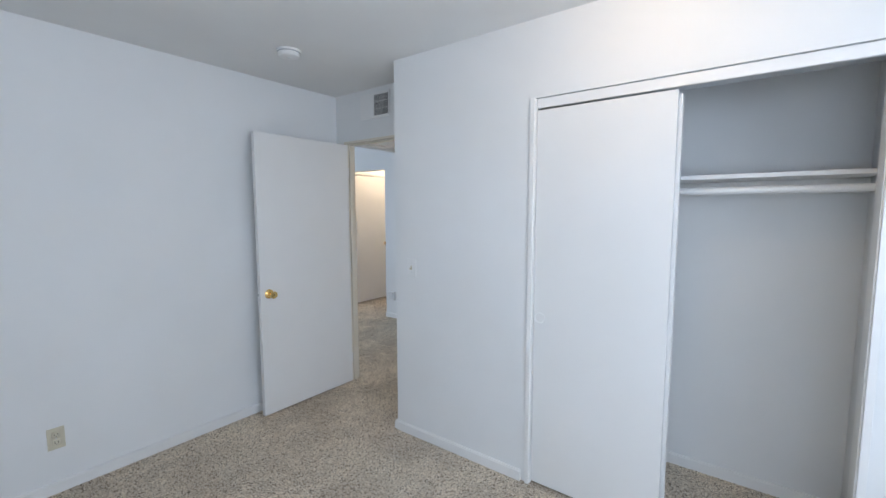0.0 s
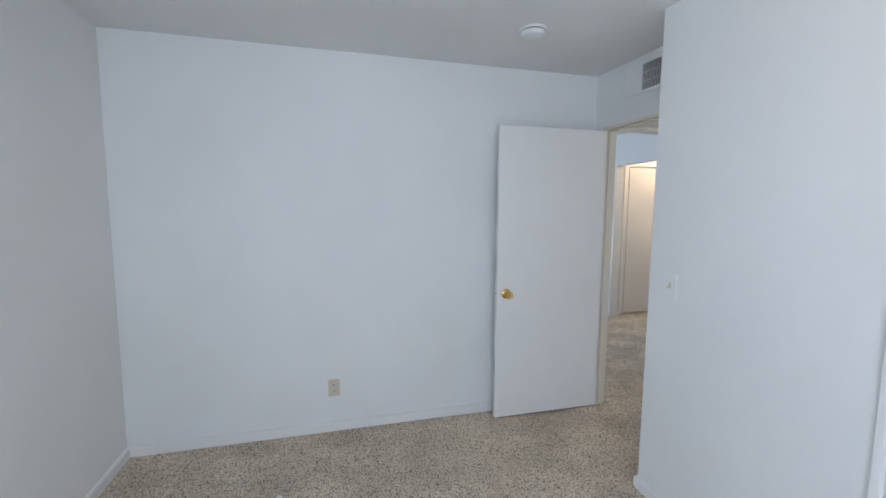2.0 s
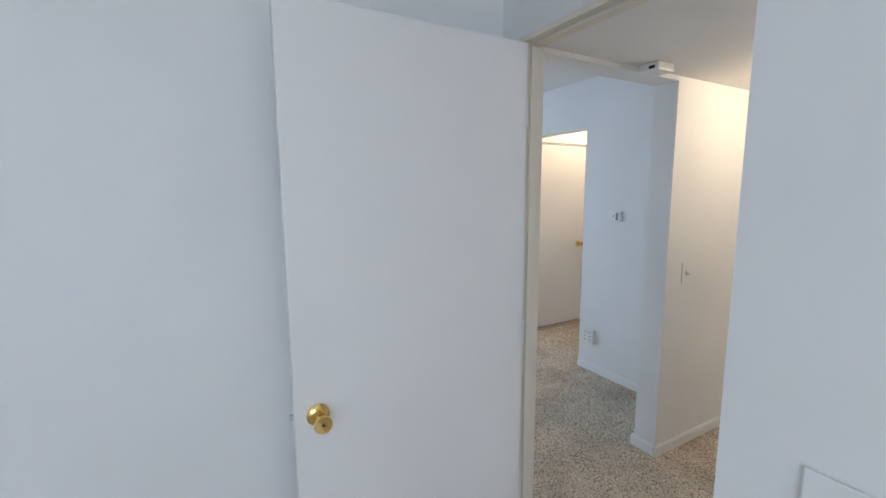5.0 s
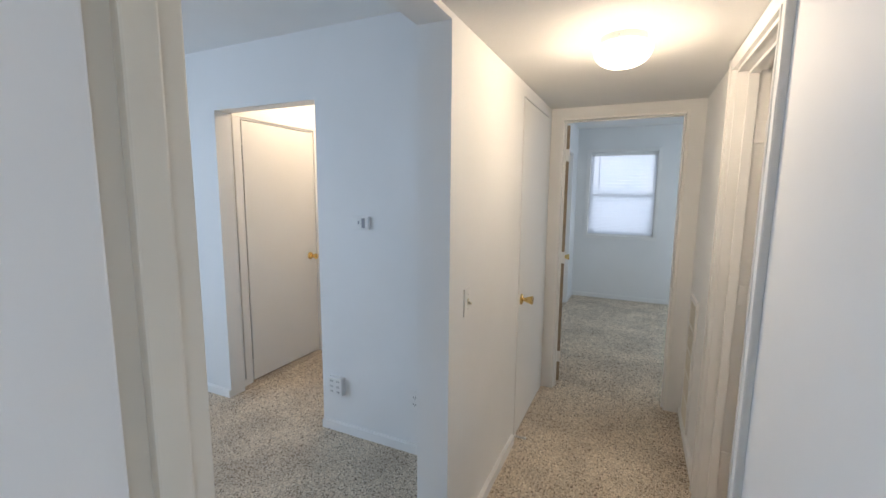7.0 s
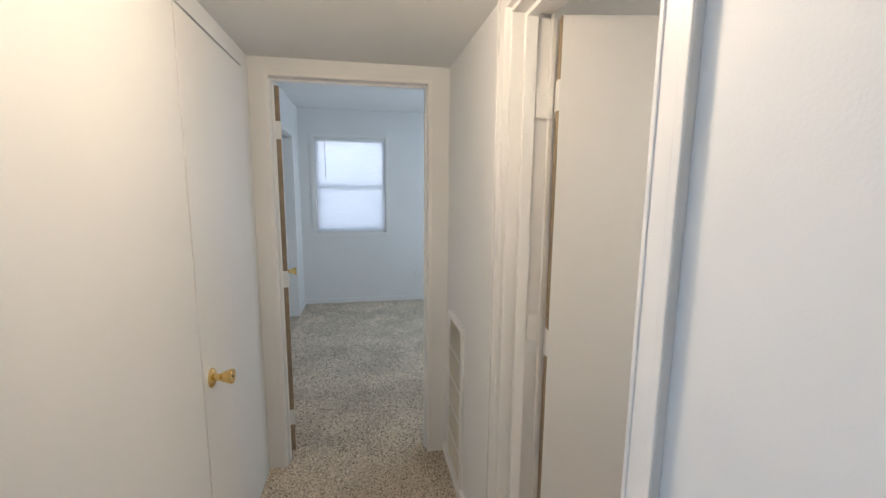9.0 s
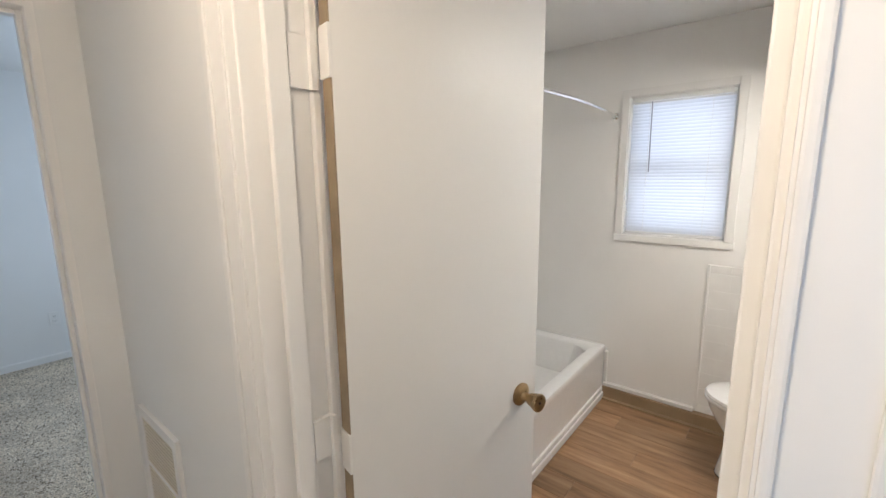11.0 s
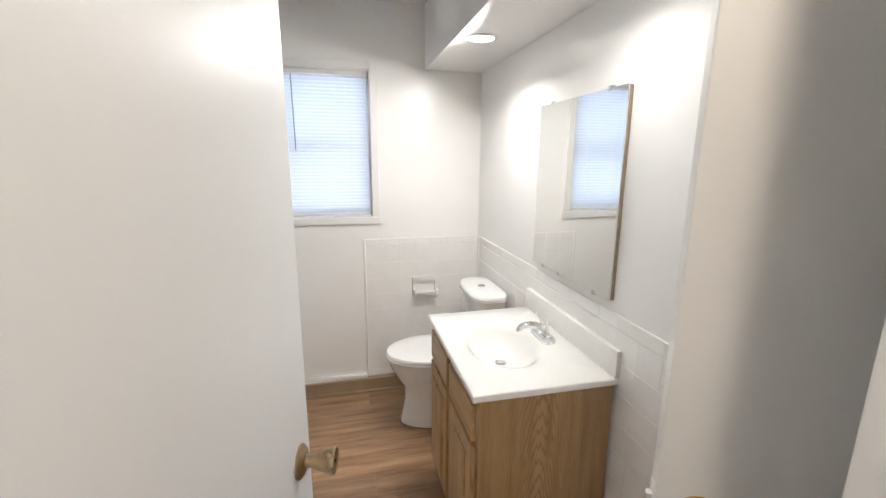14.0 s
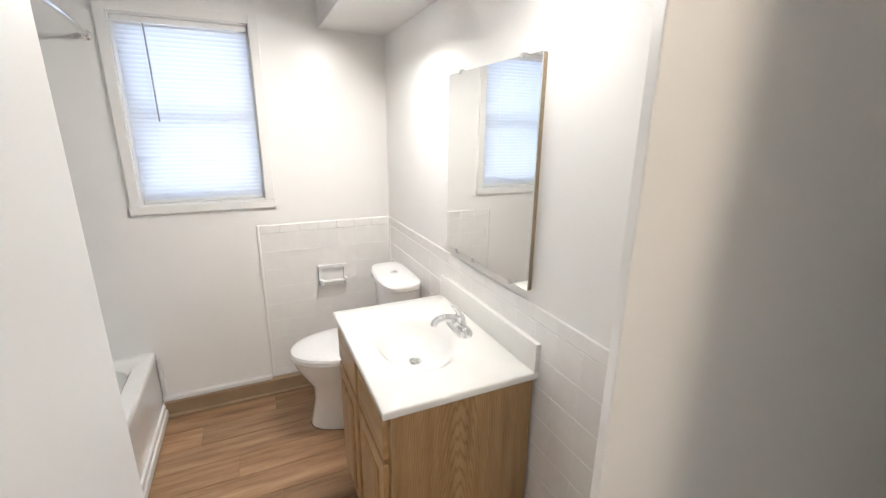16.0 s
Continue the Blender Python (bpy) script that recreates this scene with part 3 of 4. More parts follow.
for z in (-0.03, 0.025):
    part("cross_bar", box((-0.005, -0.0105, z - 0.002), (0.145, -0.009, z + 0.002)), TRIM, rg)


def outlet(m, label, mat):
    """A duplex receptacle; the local y points into the wall."""
    ob = thing("wall_outlet", m, label, "outlet")
    part("cover_plate", box((-0.036, -0.006, -0.058), (0.036, 0.0, 0.058), 0.003), mat, ob)
    for z in (-0.021, 0.021):
        f = part("receptacle", box((-0.017, -0.0085, z - 0.015), (0.017, -0.005, z + 0.015), 0.004), mat, ob)
        part("slot", boxes(((-0.008, -0.0092, z - 0.004), (-0.0055, -0.0084, z + 0.006)), ((0.0055, -0.0092, z - 0.004), (0.008, -0.0084, z + 0.006)),
                           ((-0.002, -0.0092, z - 0.011), (0.002, -0.0084, z - 0.007))), DARK, f)
    part("screw", lathe(((0, 0), (0.003, 0), (0.003, 0.001), (0, 0.001)), 10, Matrix.Translation((0, -0.006, 0)) @ pose(0, 0, 0, 90)), STEEL, ob)
    return ob


def light_switch(m, label, toggle=True):
    ob = thing("light_switch", m, label, "light switch")
    part("cover_plate", box((-0.036, -0.006, -0.058), (0.036, 0.0, 0.058), 0.003), PLASTIC, ob)
    part("toggle_frame", box((-0.006, -0.0072, -0.013), (0.006, -0.005, 0.013)), IVORY, ob)
    bm = box((-0.004, -0.018, -0.004), (0.004, 0.0, 0.004), 0.001)
    bmesh.ops.transform(bm, matrix=pose(0, -0.005, 0, 25), verts=bm.verts[:])
    part("toggle", bm, IVORY, ob)
    for z in (-0.03, 0.03):
        part("screw", lathe(((0, 0), (0.003, 0), (0.003, 0.001), (0, 0.001)), 10, Matrix.Translation((0, -0.006, z)) @ pose(0, 0, 0, 90)), STEEL, ob)
    return ob


outlet(pose(-2.675, 0.755, 0.295, 0, 0, 90), "ivory duplex outlet low on the bedroom wall", IVORY)
light_switch(pose(-1.535, 2.32, 1.125), "white toggle light switch on the bedroom wall")
light_switch(pose(-2.745, 4.02, 1.07, 0, 0, 90), "white toggle light switch in the hallway")
outlet(pose(-3.225, 4.46, 0.325), "white duplex outlet on the living room wall", PLASTIC)
outlet(pose(-1.55, 8.93, 0.38), "white duplex outlet in the far bedroom", PLASTIC)

tb = thing("thermostat", pose(-3.575, 4.46, 1.335), "white wall thermostat with a grey display", "thermostat")
part("case", box((-0.055, -0.022, -0.038), (0.055, 0, 0.038), 0.005), PLASTIC, tb)
part("display", box((0.012, -0.0235, -0.028), (0.034, -0.021, 0.028)), GREY, tb, "narrow grey display")
part("lever", box((-0.012, -0.026, -0.006), (-0.006, -0.021, 0.012)), GREY, tb)

mp = thing("wall_multi_plug", pose(-3.775, 4.46, 0.31), "white plug-in outlet box with sockets on the living room wall", "power outlet")
part("case", box((-0.052, -0.038, -0.058), (0.052, 0, 0.058), 0.006), PLASTIC, mp)
for x in (-0.024, 0.024):
    for z in (-0.034, 0.0, 0.034):
        part("socket", boxes(((x - 0.009, -0.0392, z - 0.006), (x - 0.006, -0.0378, z + 0.006)), ((x + 0.004, -0.0392, z - 0.006), (x + 0.007, -0.0378, z + 0.006))), DARK, mp)

# spring stop low beside the hall closet door
ds = thing("door_stop", pose(-2.733, 4.83, 0.035), "white spring door stop on the skirting", "door stop")
part("spring", tube([(0.008 + 0.05 * k / 60, 0.006 * math.cos(k * 0.9), 0.006 * math.sin(k * 0.9)) for k in range(61)], 0.0016, 6), STEEL, ds, smooth=True)
part("tip", lathe(((0, 0), (0.008, 0), (0.008, 0.012), (0, 0.014)), 14, Matrix.Translation((0.058, 0, 0)) @ pose(0, 0, 0, 0, 90)), PLASTIC, ds, smooth=True)
part("base", lathe(((0, 0), (0.012, 0), (0.010, 0.006), (0, 0.008)), 14, pose(0, 0, 0, 0, 90)), PLASTIC, ds, smooth=True)


def dome_lamp(place, radius, drop, label):
    """A flush dome: metal pan and lit opal glass."""
    ob = thing("ceiling_light", pose(*place), label, "ceiling light")
    part("pan", lathe(((0.0, 0.0), (radius * 0.80, 0.0), (radius * 0.80, -0.024), (radius * 0.74, -0.028), (0.0, -0.028)), 48), TRIM, ob, "white metal pan", True)
    prof = [(radius * 0.72, -0.028)] + [(radius * math.cos(a) ** 0.75 if math.cos(a) > 0 else 0, -0.045 - (drop - 0.045) * math.sin(a)) for a in [k * math.pi / 28 for k in range(14)]] + [(0.0, -drop)]
    g = part("glass_shade", lathe(prof, 48), LAMP_GLASS, ob, "glowing white glass dome", True)
    g.visible_shadow = False
    for k in range(3):
        part("thumb_screw", tube(((radius * 0.80 * math.cos(k * 2.1 + 0.4), radius * 0.80 * math.sin(k * 2.1 + 0.4), -0.018), (radius * 0.90 * math.cos(k * 2.1 + 0.4), radius * 0.90 * math.sin(k * 2.1 + 0.4), -0.018)), 0.004, 8), STEEL, ob)
    return ob


dome_lamp((-2.225, 4.33, LOW), 0.108, 0.112, "lit flush dome lamp on the hallway ceiling")
dome_lamp((-4.40, 5.25, HIGH), 0.125, 0.135, "lit flush dome lamp on the entry ceiling")
dome_lamp((-0.10, 1.72, HIGH), 0.11, 0.11, "lit flush dome lamp on the bedroom ceiling")

# return air grille in the hallway wall
gr = thing("return_air_grille", pose(-1.775, 5.40, 0.46), "white painted return air grille low in the hallway wall", "air vent")
part("frame", boxes(((-0.012, -0.155, -0.42), (0, -0.125, 0.42)), ((-0.012, 0.125, -0.42), (0, 0.155, 0.42)), ((-0.012, -0.125, 0.39), (0, 0.125, 0.42)), ((-0.012, -0.125, -0.42), (0, 0.125, -0.39))), TRIM, gr)
part("filter", boxes(((-0.0035, -0.125, -0.39), (-0.001, 0.125, 0.39))), FILTER, gr, "dusty beige filter behind the louvres")
for k in range(4):
    z = -0.39 + 0.156 * (k + 1)
    part("cross_bar", box((-0.012, -0.125, z - 0.007), (-0.002, 0.125, z + 0.007)), TRIM, gr)
for k in range(60):
    z = -0.384 + k * 0.0130
    bm = box((-0.007, -0.125, -0.0012), (0.004, 0.125, 0.0012))
    bmesh.ops.transform(bm, matrix=pose(-0.006, 0, z, 0, 38), verts=bm.verts[:])
    part("louvre", bm, CREAM, gr)

# sliding closet doors of the far bedroom
fc = thing("sliding_closet_doors", pose(-2.98, 7.65, 0), "white sliding closet doors in the far bedroom, closed", "closet doors")
for y0, y1, x in ((-0.745, 0.02, -0.045), (-0.02, 0.745, -0.085)):
    part("sliding_door", box((x - 0.03, y0, 0.015), (x, y1, 2.02), 0.002), DOOR, fc)
part("track", boxes(((-0.118, -0.745, 2.025), (-0.012, 0.745, 2.048))), STEEL, fc, "steel sliding track")
for lo, hi in (((0, -0.80, 0), (0.014, -0.75, 2.05)), ((0, 0.75, 0), (0.014, 0.80, 2.05)), ((0, -0.80, 2.05), (0.014, 0.80, 2.10))):
    part("casing", box(lo, hi, 0.003), TRIM, fc)

# a scrap of white paper on the bedroom carpet
sp = bmesh.new()
bmesh.ops.create_icosphere(sp, subdivisions=2, radius=0.014)
for vv in sp.verts:
    vv.co *= 1 + 0.5 * noise.noise(vv.co * 120)
    vv.co.z = max(vv.co.z * 0.55, -0.004) + 0.004
bmesh.ops.transform(sp, matrix=pose(-2.067, 0.469, 0.0), verts=sp.verts[:])
tagged(part("paper_scrap", sp, PLASTIC), "small crumpled white paper scrap on the carpet", "paper scrap")

# ---- windows and blinds ----


def window(name, m, w, h, depth, label):
    """A double-hung window: x along the wall, y outwards, from the middle of the opening's sill line."""
    ob = thing(name, m, label, "window", kind="structure")
    a = w / 2
    for n, lo, hi in (("casing", (-a - 0.045, -0.014, 0.0), (-a, 0.0, h + 0.045)), ("casing", (a, -0.014, 0.0), (a + 0.045, 0.0, h + 0.045)),
                      ("casing", (-a, -0.014, h), (a, 0.0, h + 0.045)), ("window_sill", (-a - 0.050, -0.016, -0.042), (a + 0.050, 0.0, -0.001)),
                      
                      ("reveal", (-a, 0.0, 0.0), (-a + 0.006, depth, h)), ("reveal", (a - 0.006, 0.0, 0.0), (a, depth, h)),
                      ("reveal", (-a + 0.006, 0.0, 0.0), (a - 0.006, depth, 0.006)), ("reveal", (-a + 0.006, 0.0, h - 0.006), (a - 0.006, depth, h)),
                      ("stile", (-a + 0.006, depth - 0.05, 0.006), (-a + 0.045, depth - 0.015, h - 0.006)), ("stile", (a - 0.045, depth - 0.05, 0.006), (a - 0.006, depth - 0.015, h - 0.006)),
                      ("rail", (-a + 0.045, depth - 0.05, 0.006), (a - 0.045, depth - 0.015, 0.05)), ("rail", (-a + 0.045, depth - 0.05, h - 0.045), (a - 0.045, depth - 0.015, h - 0.006)),
                      ("meeting_rail", (-a + 0.045, depth - 0.055, h * 0.47), (a - 0.045, depth - 0.012, h * 0.47 + 0.04))):
        part(n, box(lo, hi, 0.0025), TRIM, ob)
    for lo, hi in ((0.05, h * 0.47), (h * 0.47 + 0.04, h - 0.045)):
        p = part("pane", box((-a + 0.045, depth - 0.034, lo), (a - 0.045, depth - 0.030, hi)), GLASS, ob, "clear glass")
        p.visible_shadow = False
    return ob


def slat_mesh(w, tilt):
    """One crowned slat, tilted nearly shut."""
    bm = bmesh.new()
    rows = []
    for k in range(5):
        u = (k / 4 - 0.5) * 0.025
        p = pose(0, 0, 0, tilt) @ Vector((0, u, 0.0022 * (1 - (2 * k / 4 - 1) ** 2)))
        rows.append([bm.verts.new((-w / 2, p.y, p.z)), bm.verts.new((w / 2, p.y, p.z))])
    for r, s in zip(rows, rows[1:]):
        bm.faces.new((r[0], r[1], s[1], s[0]))
    me = bpy.data.meshes.new("slat")
    bm.to_mesh(me)
    bm.free()
    me.materials.append(SLAT)
    return me


def blind(m, w, h, wand_x, wand_len, label, tilt=66):
    ob = thing("mini_blind", m, label, "window blind")
    part("head_rail", box((-w / 2, -0.012, h - 0.026), (w / 2, 0.014, h), 0.002), PLASTIC, ob)
    for x in (-w / 2 + 0.05, w / 2 - 0.05):
        part("bracket", box((x - 0.012, -0.014, h - 0.006), (x + 0.012, 0.014, h + 0.006), 0.001), PLASTIC, ob)
    me = slat_mesh(w - 0.012, tilt)
    n = int((h - 0.075) / 0.0205)
    for k in range(n):
        s = new("slat", me)
        s.parent = ob
        s.location = (0, 0, 0.052 + k * 0.0205)
    for k in range(3):
        s = new("slat", me)
        s.parent = ob
        s.location = (0, 0, 0.024 + k * 0.007)
    part("bottom_rail", box((-w / 2 + 0.004, -0.010, 0.004), (w / 2 - 0.004, 0.012, 0.018), 0.003), PLASTIC, ob)
    for x in (-w * 0.30, w * 0.30):
        part("ladder_cord", boxes(((x - 0.001, -0.0135, 0.015), (x + 0.001, -0.0120, h - 0.02))), PLASTIC, ob)
    part("tilt_wand", tube(((wand_x, -0.022, h - 0.03), (wand_x + 0.004, -0.024, h - 0.03 - wand_len)), 0.0035, 8), GREY, ob, "clear grey tilt wand", True)
    return ob


window("window_1", pose(0.80, 4.5775, 1.185, 0, 0, -90), 0.575, 0.875, 0.12, "white double-hung bathroom window behind a blind")
blind(pose(0.822, 4.5775, 1.192, 0, 0, -90), 0.557, 0.86, -0.155, 0.43, "white mini blind nearly shut, glowing with daylight")
window("window_2", pose(-2.3625, 8.93, 0.92), 0.875, 1.18, 0.12, "white double-hung bedroom window behind a blind")
blind(pose(-2.3625, 8.955, 0.927), 0.857, 1.165, -0.31, 0.45, "white mini blind half shut, bright with daylight", 50)
# made-up second bedroom window, framing the south fill lamp
window("added_south_window", pose(0.65, -0.44, 0.92, 0, 0, 180), 1.20, 1.16, 0.12, "white south bedroom window, added out of view")
window("window_3", pose(1.60, 0.75, 0.92, 0, 0, -90), 1.70, 1.16, 0.12, "white double-hung bedroom window")
window("window_4", pose(-6.50, 2.2, 0.80, 0, 0, 90), 2.20, 1.30, 0.12, "white living room window")
# unseen window, added round the far bedroom's fill lamp
window("added_side_window", pose(-0.30, 7.4, 0.90, 0, 0, -90), 1.40, 1.20, 0.12, "white side window added out of view in the far bedroom")
tagged(part("backdrop", boxes(((1.45, 3.2, 0.2), (1.5, 6.0, 3.2))), OUTSIDE_BATH), "bright hazy daylight outside the bathroom window", "backdrop", kind="structure")
tagged(part("backdrop", boxes(((-4.2, 9.6, 0.0), (-0.6, 9.65, 3.4))), OUTSIDE), "bright leafy daylight outside the bedroom window", "backdrop", kind="structure")

# ---- bathroom ----
# place of the added, unseen second downlight
fill_dl_place = (-0.80, 3.82, 2.075)
dl = thing("recessed_downlight", pose(0.05, 3.835, 2.075), "round recessed downlight, lit, in the soffit", "downlight")
part("trim_ring", lathe(((0.052, 0.0), (0.072, 0.0), (0.070, -0.006), (0.055, -0.007), (0.052, 0.0)), 40), PLASTIC, dl, smooth=True)
part("lens", lathe(((0.0, -0.001), (0.052, -0.001), (0.052, -0.004), (0.0, -0.004)), 40), DOWN_GLASS, dl, "glowing frosted lens")

# this copy is the made-up fixture round the added fill lamp
copy_thing(dl, pose(*fill_dl_place))

# vanity: oak cabinet, cultured marble top
X0, X1, YB, YF, TOP = -0.756, -0.066, 3.587, 4.075, 0.805
va = thing("vanity_cabinet", pose((X0 + X1) / 2, YB, 0), "oak bathroom vanity cabinet with two doors", "cabinet")
W, D = X1 - X0, YF - YB
for x in (-W / 2, W / 2 - 0.016):
    part("side_panel", box((x, 0.012, 0.0), (x + 0.016, D - 0.018, TOP), 0.001), OAK, va)
part("floor_panel", box((-W / 2 + 0.016, 0.012, 0.10), (W / 2 - 0.016, D - 0.02, 0.115)), OAK_H, va)
part("toe_kick", box((-W / 2 + 0.016, D - 0.085, 0.0), (W / 2 - 0.016, D - 0.070, 0.10)), OAK_H, va)
for n, lo, hi, mt in (("stile", (-W / 2, D - 0.018, 0.10), (-W / 2 + 0.04, D, TOP), OAK), ("stile", (W / 2 - 0.04, D - 0.018, 0.10), (W / 2, D, TOP), OAK),
                      ("mullion", (-0.02, D - 0.018, 0.14), (0.02, D, TOP - 0.03), OAK), ("rail", (-W / 2 + 0.04, D - 0.018, 0.10), (W / 2 - 0.04, D, 0.14), OAK_H),
                      ("rail", (-W / 2 + 0.04, D - 0.018, TOP - 0.03), (W / 2 - 0.04, D, TOP), OAK_H), ("rail", (-W / 2 + 0.04, D - 0.018, 0.618), (-0.02, D, 0.653), OAK_H),
                      ("rail", (0.02, D - 0.018, 0.618), (W / 2 - 0.04, D, 0.653), OAK_H)):
    part(n, box(lo, hi, 0.001), mt, va)
for s in (-1, 1):
    c = s * (W / 4 - 0.003)
    hw = W / 4 - 0.022
    part("drawer_front", box((c - hw, D, 0.643), (c + hw, D + 0.018, 0.775), 0.006, 3), OAK_H, va)
    d = part("cabinet_door", box((c - hw, D, 0.118), (c + hw, D + 0.018, 0.625), 0.006, 3), OAK_F, va)
    bm = box((c - hw + 0.055, D + 0.014, 0.175), (c + hw - 0.055, D + 0.024, 0.568))
    front_face = [f for f in bm.faces if f.normal.y > 0.9]
    bmesh.ops.inset_region(bm, faces=front_face, thickness=0.022, depth=0.0)
    for f in bm.faces:
        if f.normal.y > 0.9 and f.calc_area() > 0.02:
            for vv in f.verts:
                vv.co.y += 0.004
    part("raised_panel", bm, OAK_F, d)
    for zz in (0.20, 0.545):
        part("cabinet_hinge", box((c + s * hw - 0.006 * s - 0.004, D + 0.002, zz - 0.022), (c + s * hw + 0.004, D + 0.016, zz + 0.022), 0.001), BRONZE, d)

vt = thing("countertop", pose(-0.411, 3.587, TOP), "white cultured marble vanity top with an integral bowl", "countertop")
TW, TD, TH = 0.718, 0.513, 0.026


def rect_ring(n, hx, y0, y1, cx, cy, z):
    """Points of a rectangle met by n rays from its bowl's centre."""
    out = []
    for k in range(n):
        a = 2 * math.pi * (k + 0.5) / n
        dx, dy = math.cos(a), math.sin(a)
        r = min((hx - cx) / dx if dx > 0 else (-hx - cx) / dx, (y1 - cy) / dy if dy > 0 else (y0 - cy) / dy)
        out.append(Vector((cx + dx * r, cy + dy * r, z)))
    for corner in ((hx, y1), (-hx, y1), (-hx, y0), (hx, y0)):
        k = min(range(n), key=lambda i: (out[i].x - corner[0]) ** 2 + (out[i].y - corner[1]) ** 2)
        out[k].x, out[k].y = corner
    return out


def oval(n, rx, ry, cx, cy, z, flat=1.0):
    return [Vector((cx + rx * math.cos(2 * math.pi * (k + 0.5) / n), cy + ry * math.sin(2 * math.pi * (k + 0.5) / n), z)) for k in range(n)]


N, CX, CY = 72, 0.0, 0.285
rings = [rect_ring(N, TW / 2 - 0.004, 0.004, TD - 0.004, CX, CY, 0.0), rect_ring(N, TW / 2, 0.0, TD, CX, CY, 0.004), rect_ring(N, TW / 2, 0.0, TD, CX, CY, TH - 0.006),
         rect_ring(N, TW / 2 - 0.002, 0.002, TD - 0.002, CX, CY, TH - 0.002), rect_ring(N, TW / 2 - 0.006, 0.006, TD - 0.006, CX, CY, TH)]
for rx, ry, z in ((0.238, 0.180, TH), (0.228, 0.171, TH - 0.0006), (0.217, 0.161, TH - 0.0024), (0.205, 0.150, TH - 0.0064), (0.192, 0.139, TH - 0.0144), (0.176, 0.126, TH - 0.0288), (0.154, 0.108, TH - 0.0496), (0.122, 0.085, TH - 0.0704), (0.078, 0.056, TH - 0.0864), (0.030, 0.030, TH - 0.0928)):
    rings.append(oval(N, rx, ry, CX, CY, z))
bm = loft(rings, False)
bm.verts.ensure_lookup_table()
bm.faces.new([bm.verts[len(bm.verts) - N + k] for k in range(N)])
bmesh.ops.recalc_face_normals(bm, faces=bm.faces[:])
slab = part("top_slab", bm, MARBLE, vt, smooth=True)
part("backsplash", box((-TW / 2, 0.0, TH - 0.001), (TW / 2, 0.020, TH + 0.098), 0.004), MARBLE, vt, smooth=True)
part("drain", lathe(((0.0, 0.004), (0.010, 0.004), (0.012, 0.001), (0.017, 0.001), (0.022, 0.0035), (0.025, 0.001), (0.025, -0.002), (0.0, -0.002)), 28, Matrix.Translation((CX, CY, TH - 0.0905))), CHROME, vt, "chrome drain stopper", True)

fa = thing("faucet", pose(-0.405, 3.690, TOP + TH), "chrome single-lever bathroom faucet on the vanity top", "faucet")


def pill(hx, hy, n, z):
    return [Vector((math.copysign(max(hx - hy, 0), math.cos(2 * math.pi * k / n)) + hy * math.cos(2 * math.pi * k / n), hy * math.sin(2 * math.pi * k / n), z)) for k in range(n)]


part("base_plate", loft([pill(0.080, 0.027, 36, 0.0), pill(0.080, 0.027, 36, 0.012), pill(0.072, 0.022, 36, 0.022), pill(0.04, 0.018, 36, 0.026)]), CHROME, fa, smooth=True)
part("body", lathe(((0.0, 0.018), (0.026, 0.018), (0.025, 0.040), (0.021, 0.055), (0.012, 0.062), (0.0, 0.064)), 32), CHROME, fa, smooth=True)
part("spout", tube(((0, 0.005, 0.040), (0, 0.034, 0.054), (0, 0.064, 0.060), (0, 0.090, 0.057), (0, 0.102, 0.048), (0, 0.105, 0.036)), [0.017, 0.016, 0.0145, 0.0135, 0.013, 0.0125]), CHROME, fa, smooth=True)
part("lever", tube(((0, 0.0, 0.058), (0, 0.006, 0.078), (0, 0.022, 0.098), (0, 0.034, 0.106)), [0.012, 0.010, 0.008, 0.006], 12), CHROME, fa, smooth=True)
for x in (-0.055, 0.055):
    part("bolt_cap", lathe(((0, 0.018), (0.015, 0.018), (0.014, 0.030), (0.006, 0.034), (0, 0.034)), 20, pose(x, 0, 0)), CHROME, fa, smooth=True)
part("lift_rod", tube(((0, -0.018, 0.02), (0, -0.018, 0.075)), 0.003, 8), CHROME, fa, smooth=True)

# mirror, held by clips, its hardboard back showing at the edges
mi = thing("wall_mirror", pose(-0.400, 3.587, 1.08), "frameless rectangular wall mirror held by steel clips", "mirror")
part("backing", box((-0.297, 0.0, 0.002), (0.294, 0.0115, 0.692)), BACKING, mi, "brown hardboard backing")
part("glass", box((-0.298, 0.012, 0.0), (0.298, 0.017, 0.695), 0.0012, 1), MIRROR, mi, "silvered glass")
for x, z in ((-0.20, 0.0), (0.20, 0.0), (-0.20, 0.695), (0.20, 0.695), (0.06, 0.0)):
    part("clip", box((x - 0.008, 0.0, z - 0.008), (x + 0.008, 0.0195, z + 0.008), 0.002), STEEL, mi, "steel mirror clip")

# toilet
to = thing("toilet", pose(0.37, 3.587, 0), "white two-piece toilet with an elongated closed seat", "toilet")


to.scale.z = 1.05


def egg(yb, yf, hw, z, n=40, back=0.40):
    yc = yb + (yf - yb) * back
    return [Vector((hw * math.sin(2 * math.pi * k / n), yc + ((yf - yc) if math.cos(2 * math.pi * k / n) > 0 else (yc - yb)) * math.cos(2 * math.pi * k / n), z)) for k in range(n)]


part("bowl", loft([egg(0.10, 0.600, 0.130, 0.0), egg(0.10, 0.600, 0.130, 0.012), egg(0.105, 0.592, 0.124, 0.05), egg(0.115, 0.572, 0.112, 0.15), egg(0.11, 0.576, 0.116, 0.225),
                   egg(0.09, 0.622, 0.155, 0.29), egg(0.07, 0.655, 0.178, 0.35), egg(0.06, 0.668, 0.184, 0.385), egg(0.065, 0.662, 0.178, 0.395)]), PORCELAIN, to, smooth=True)
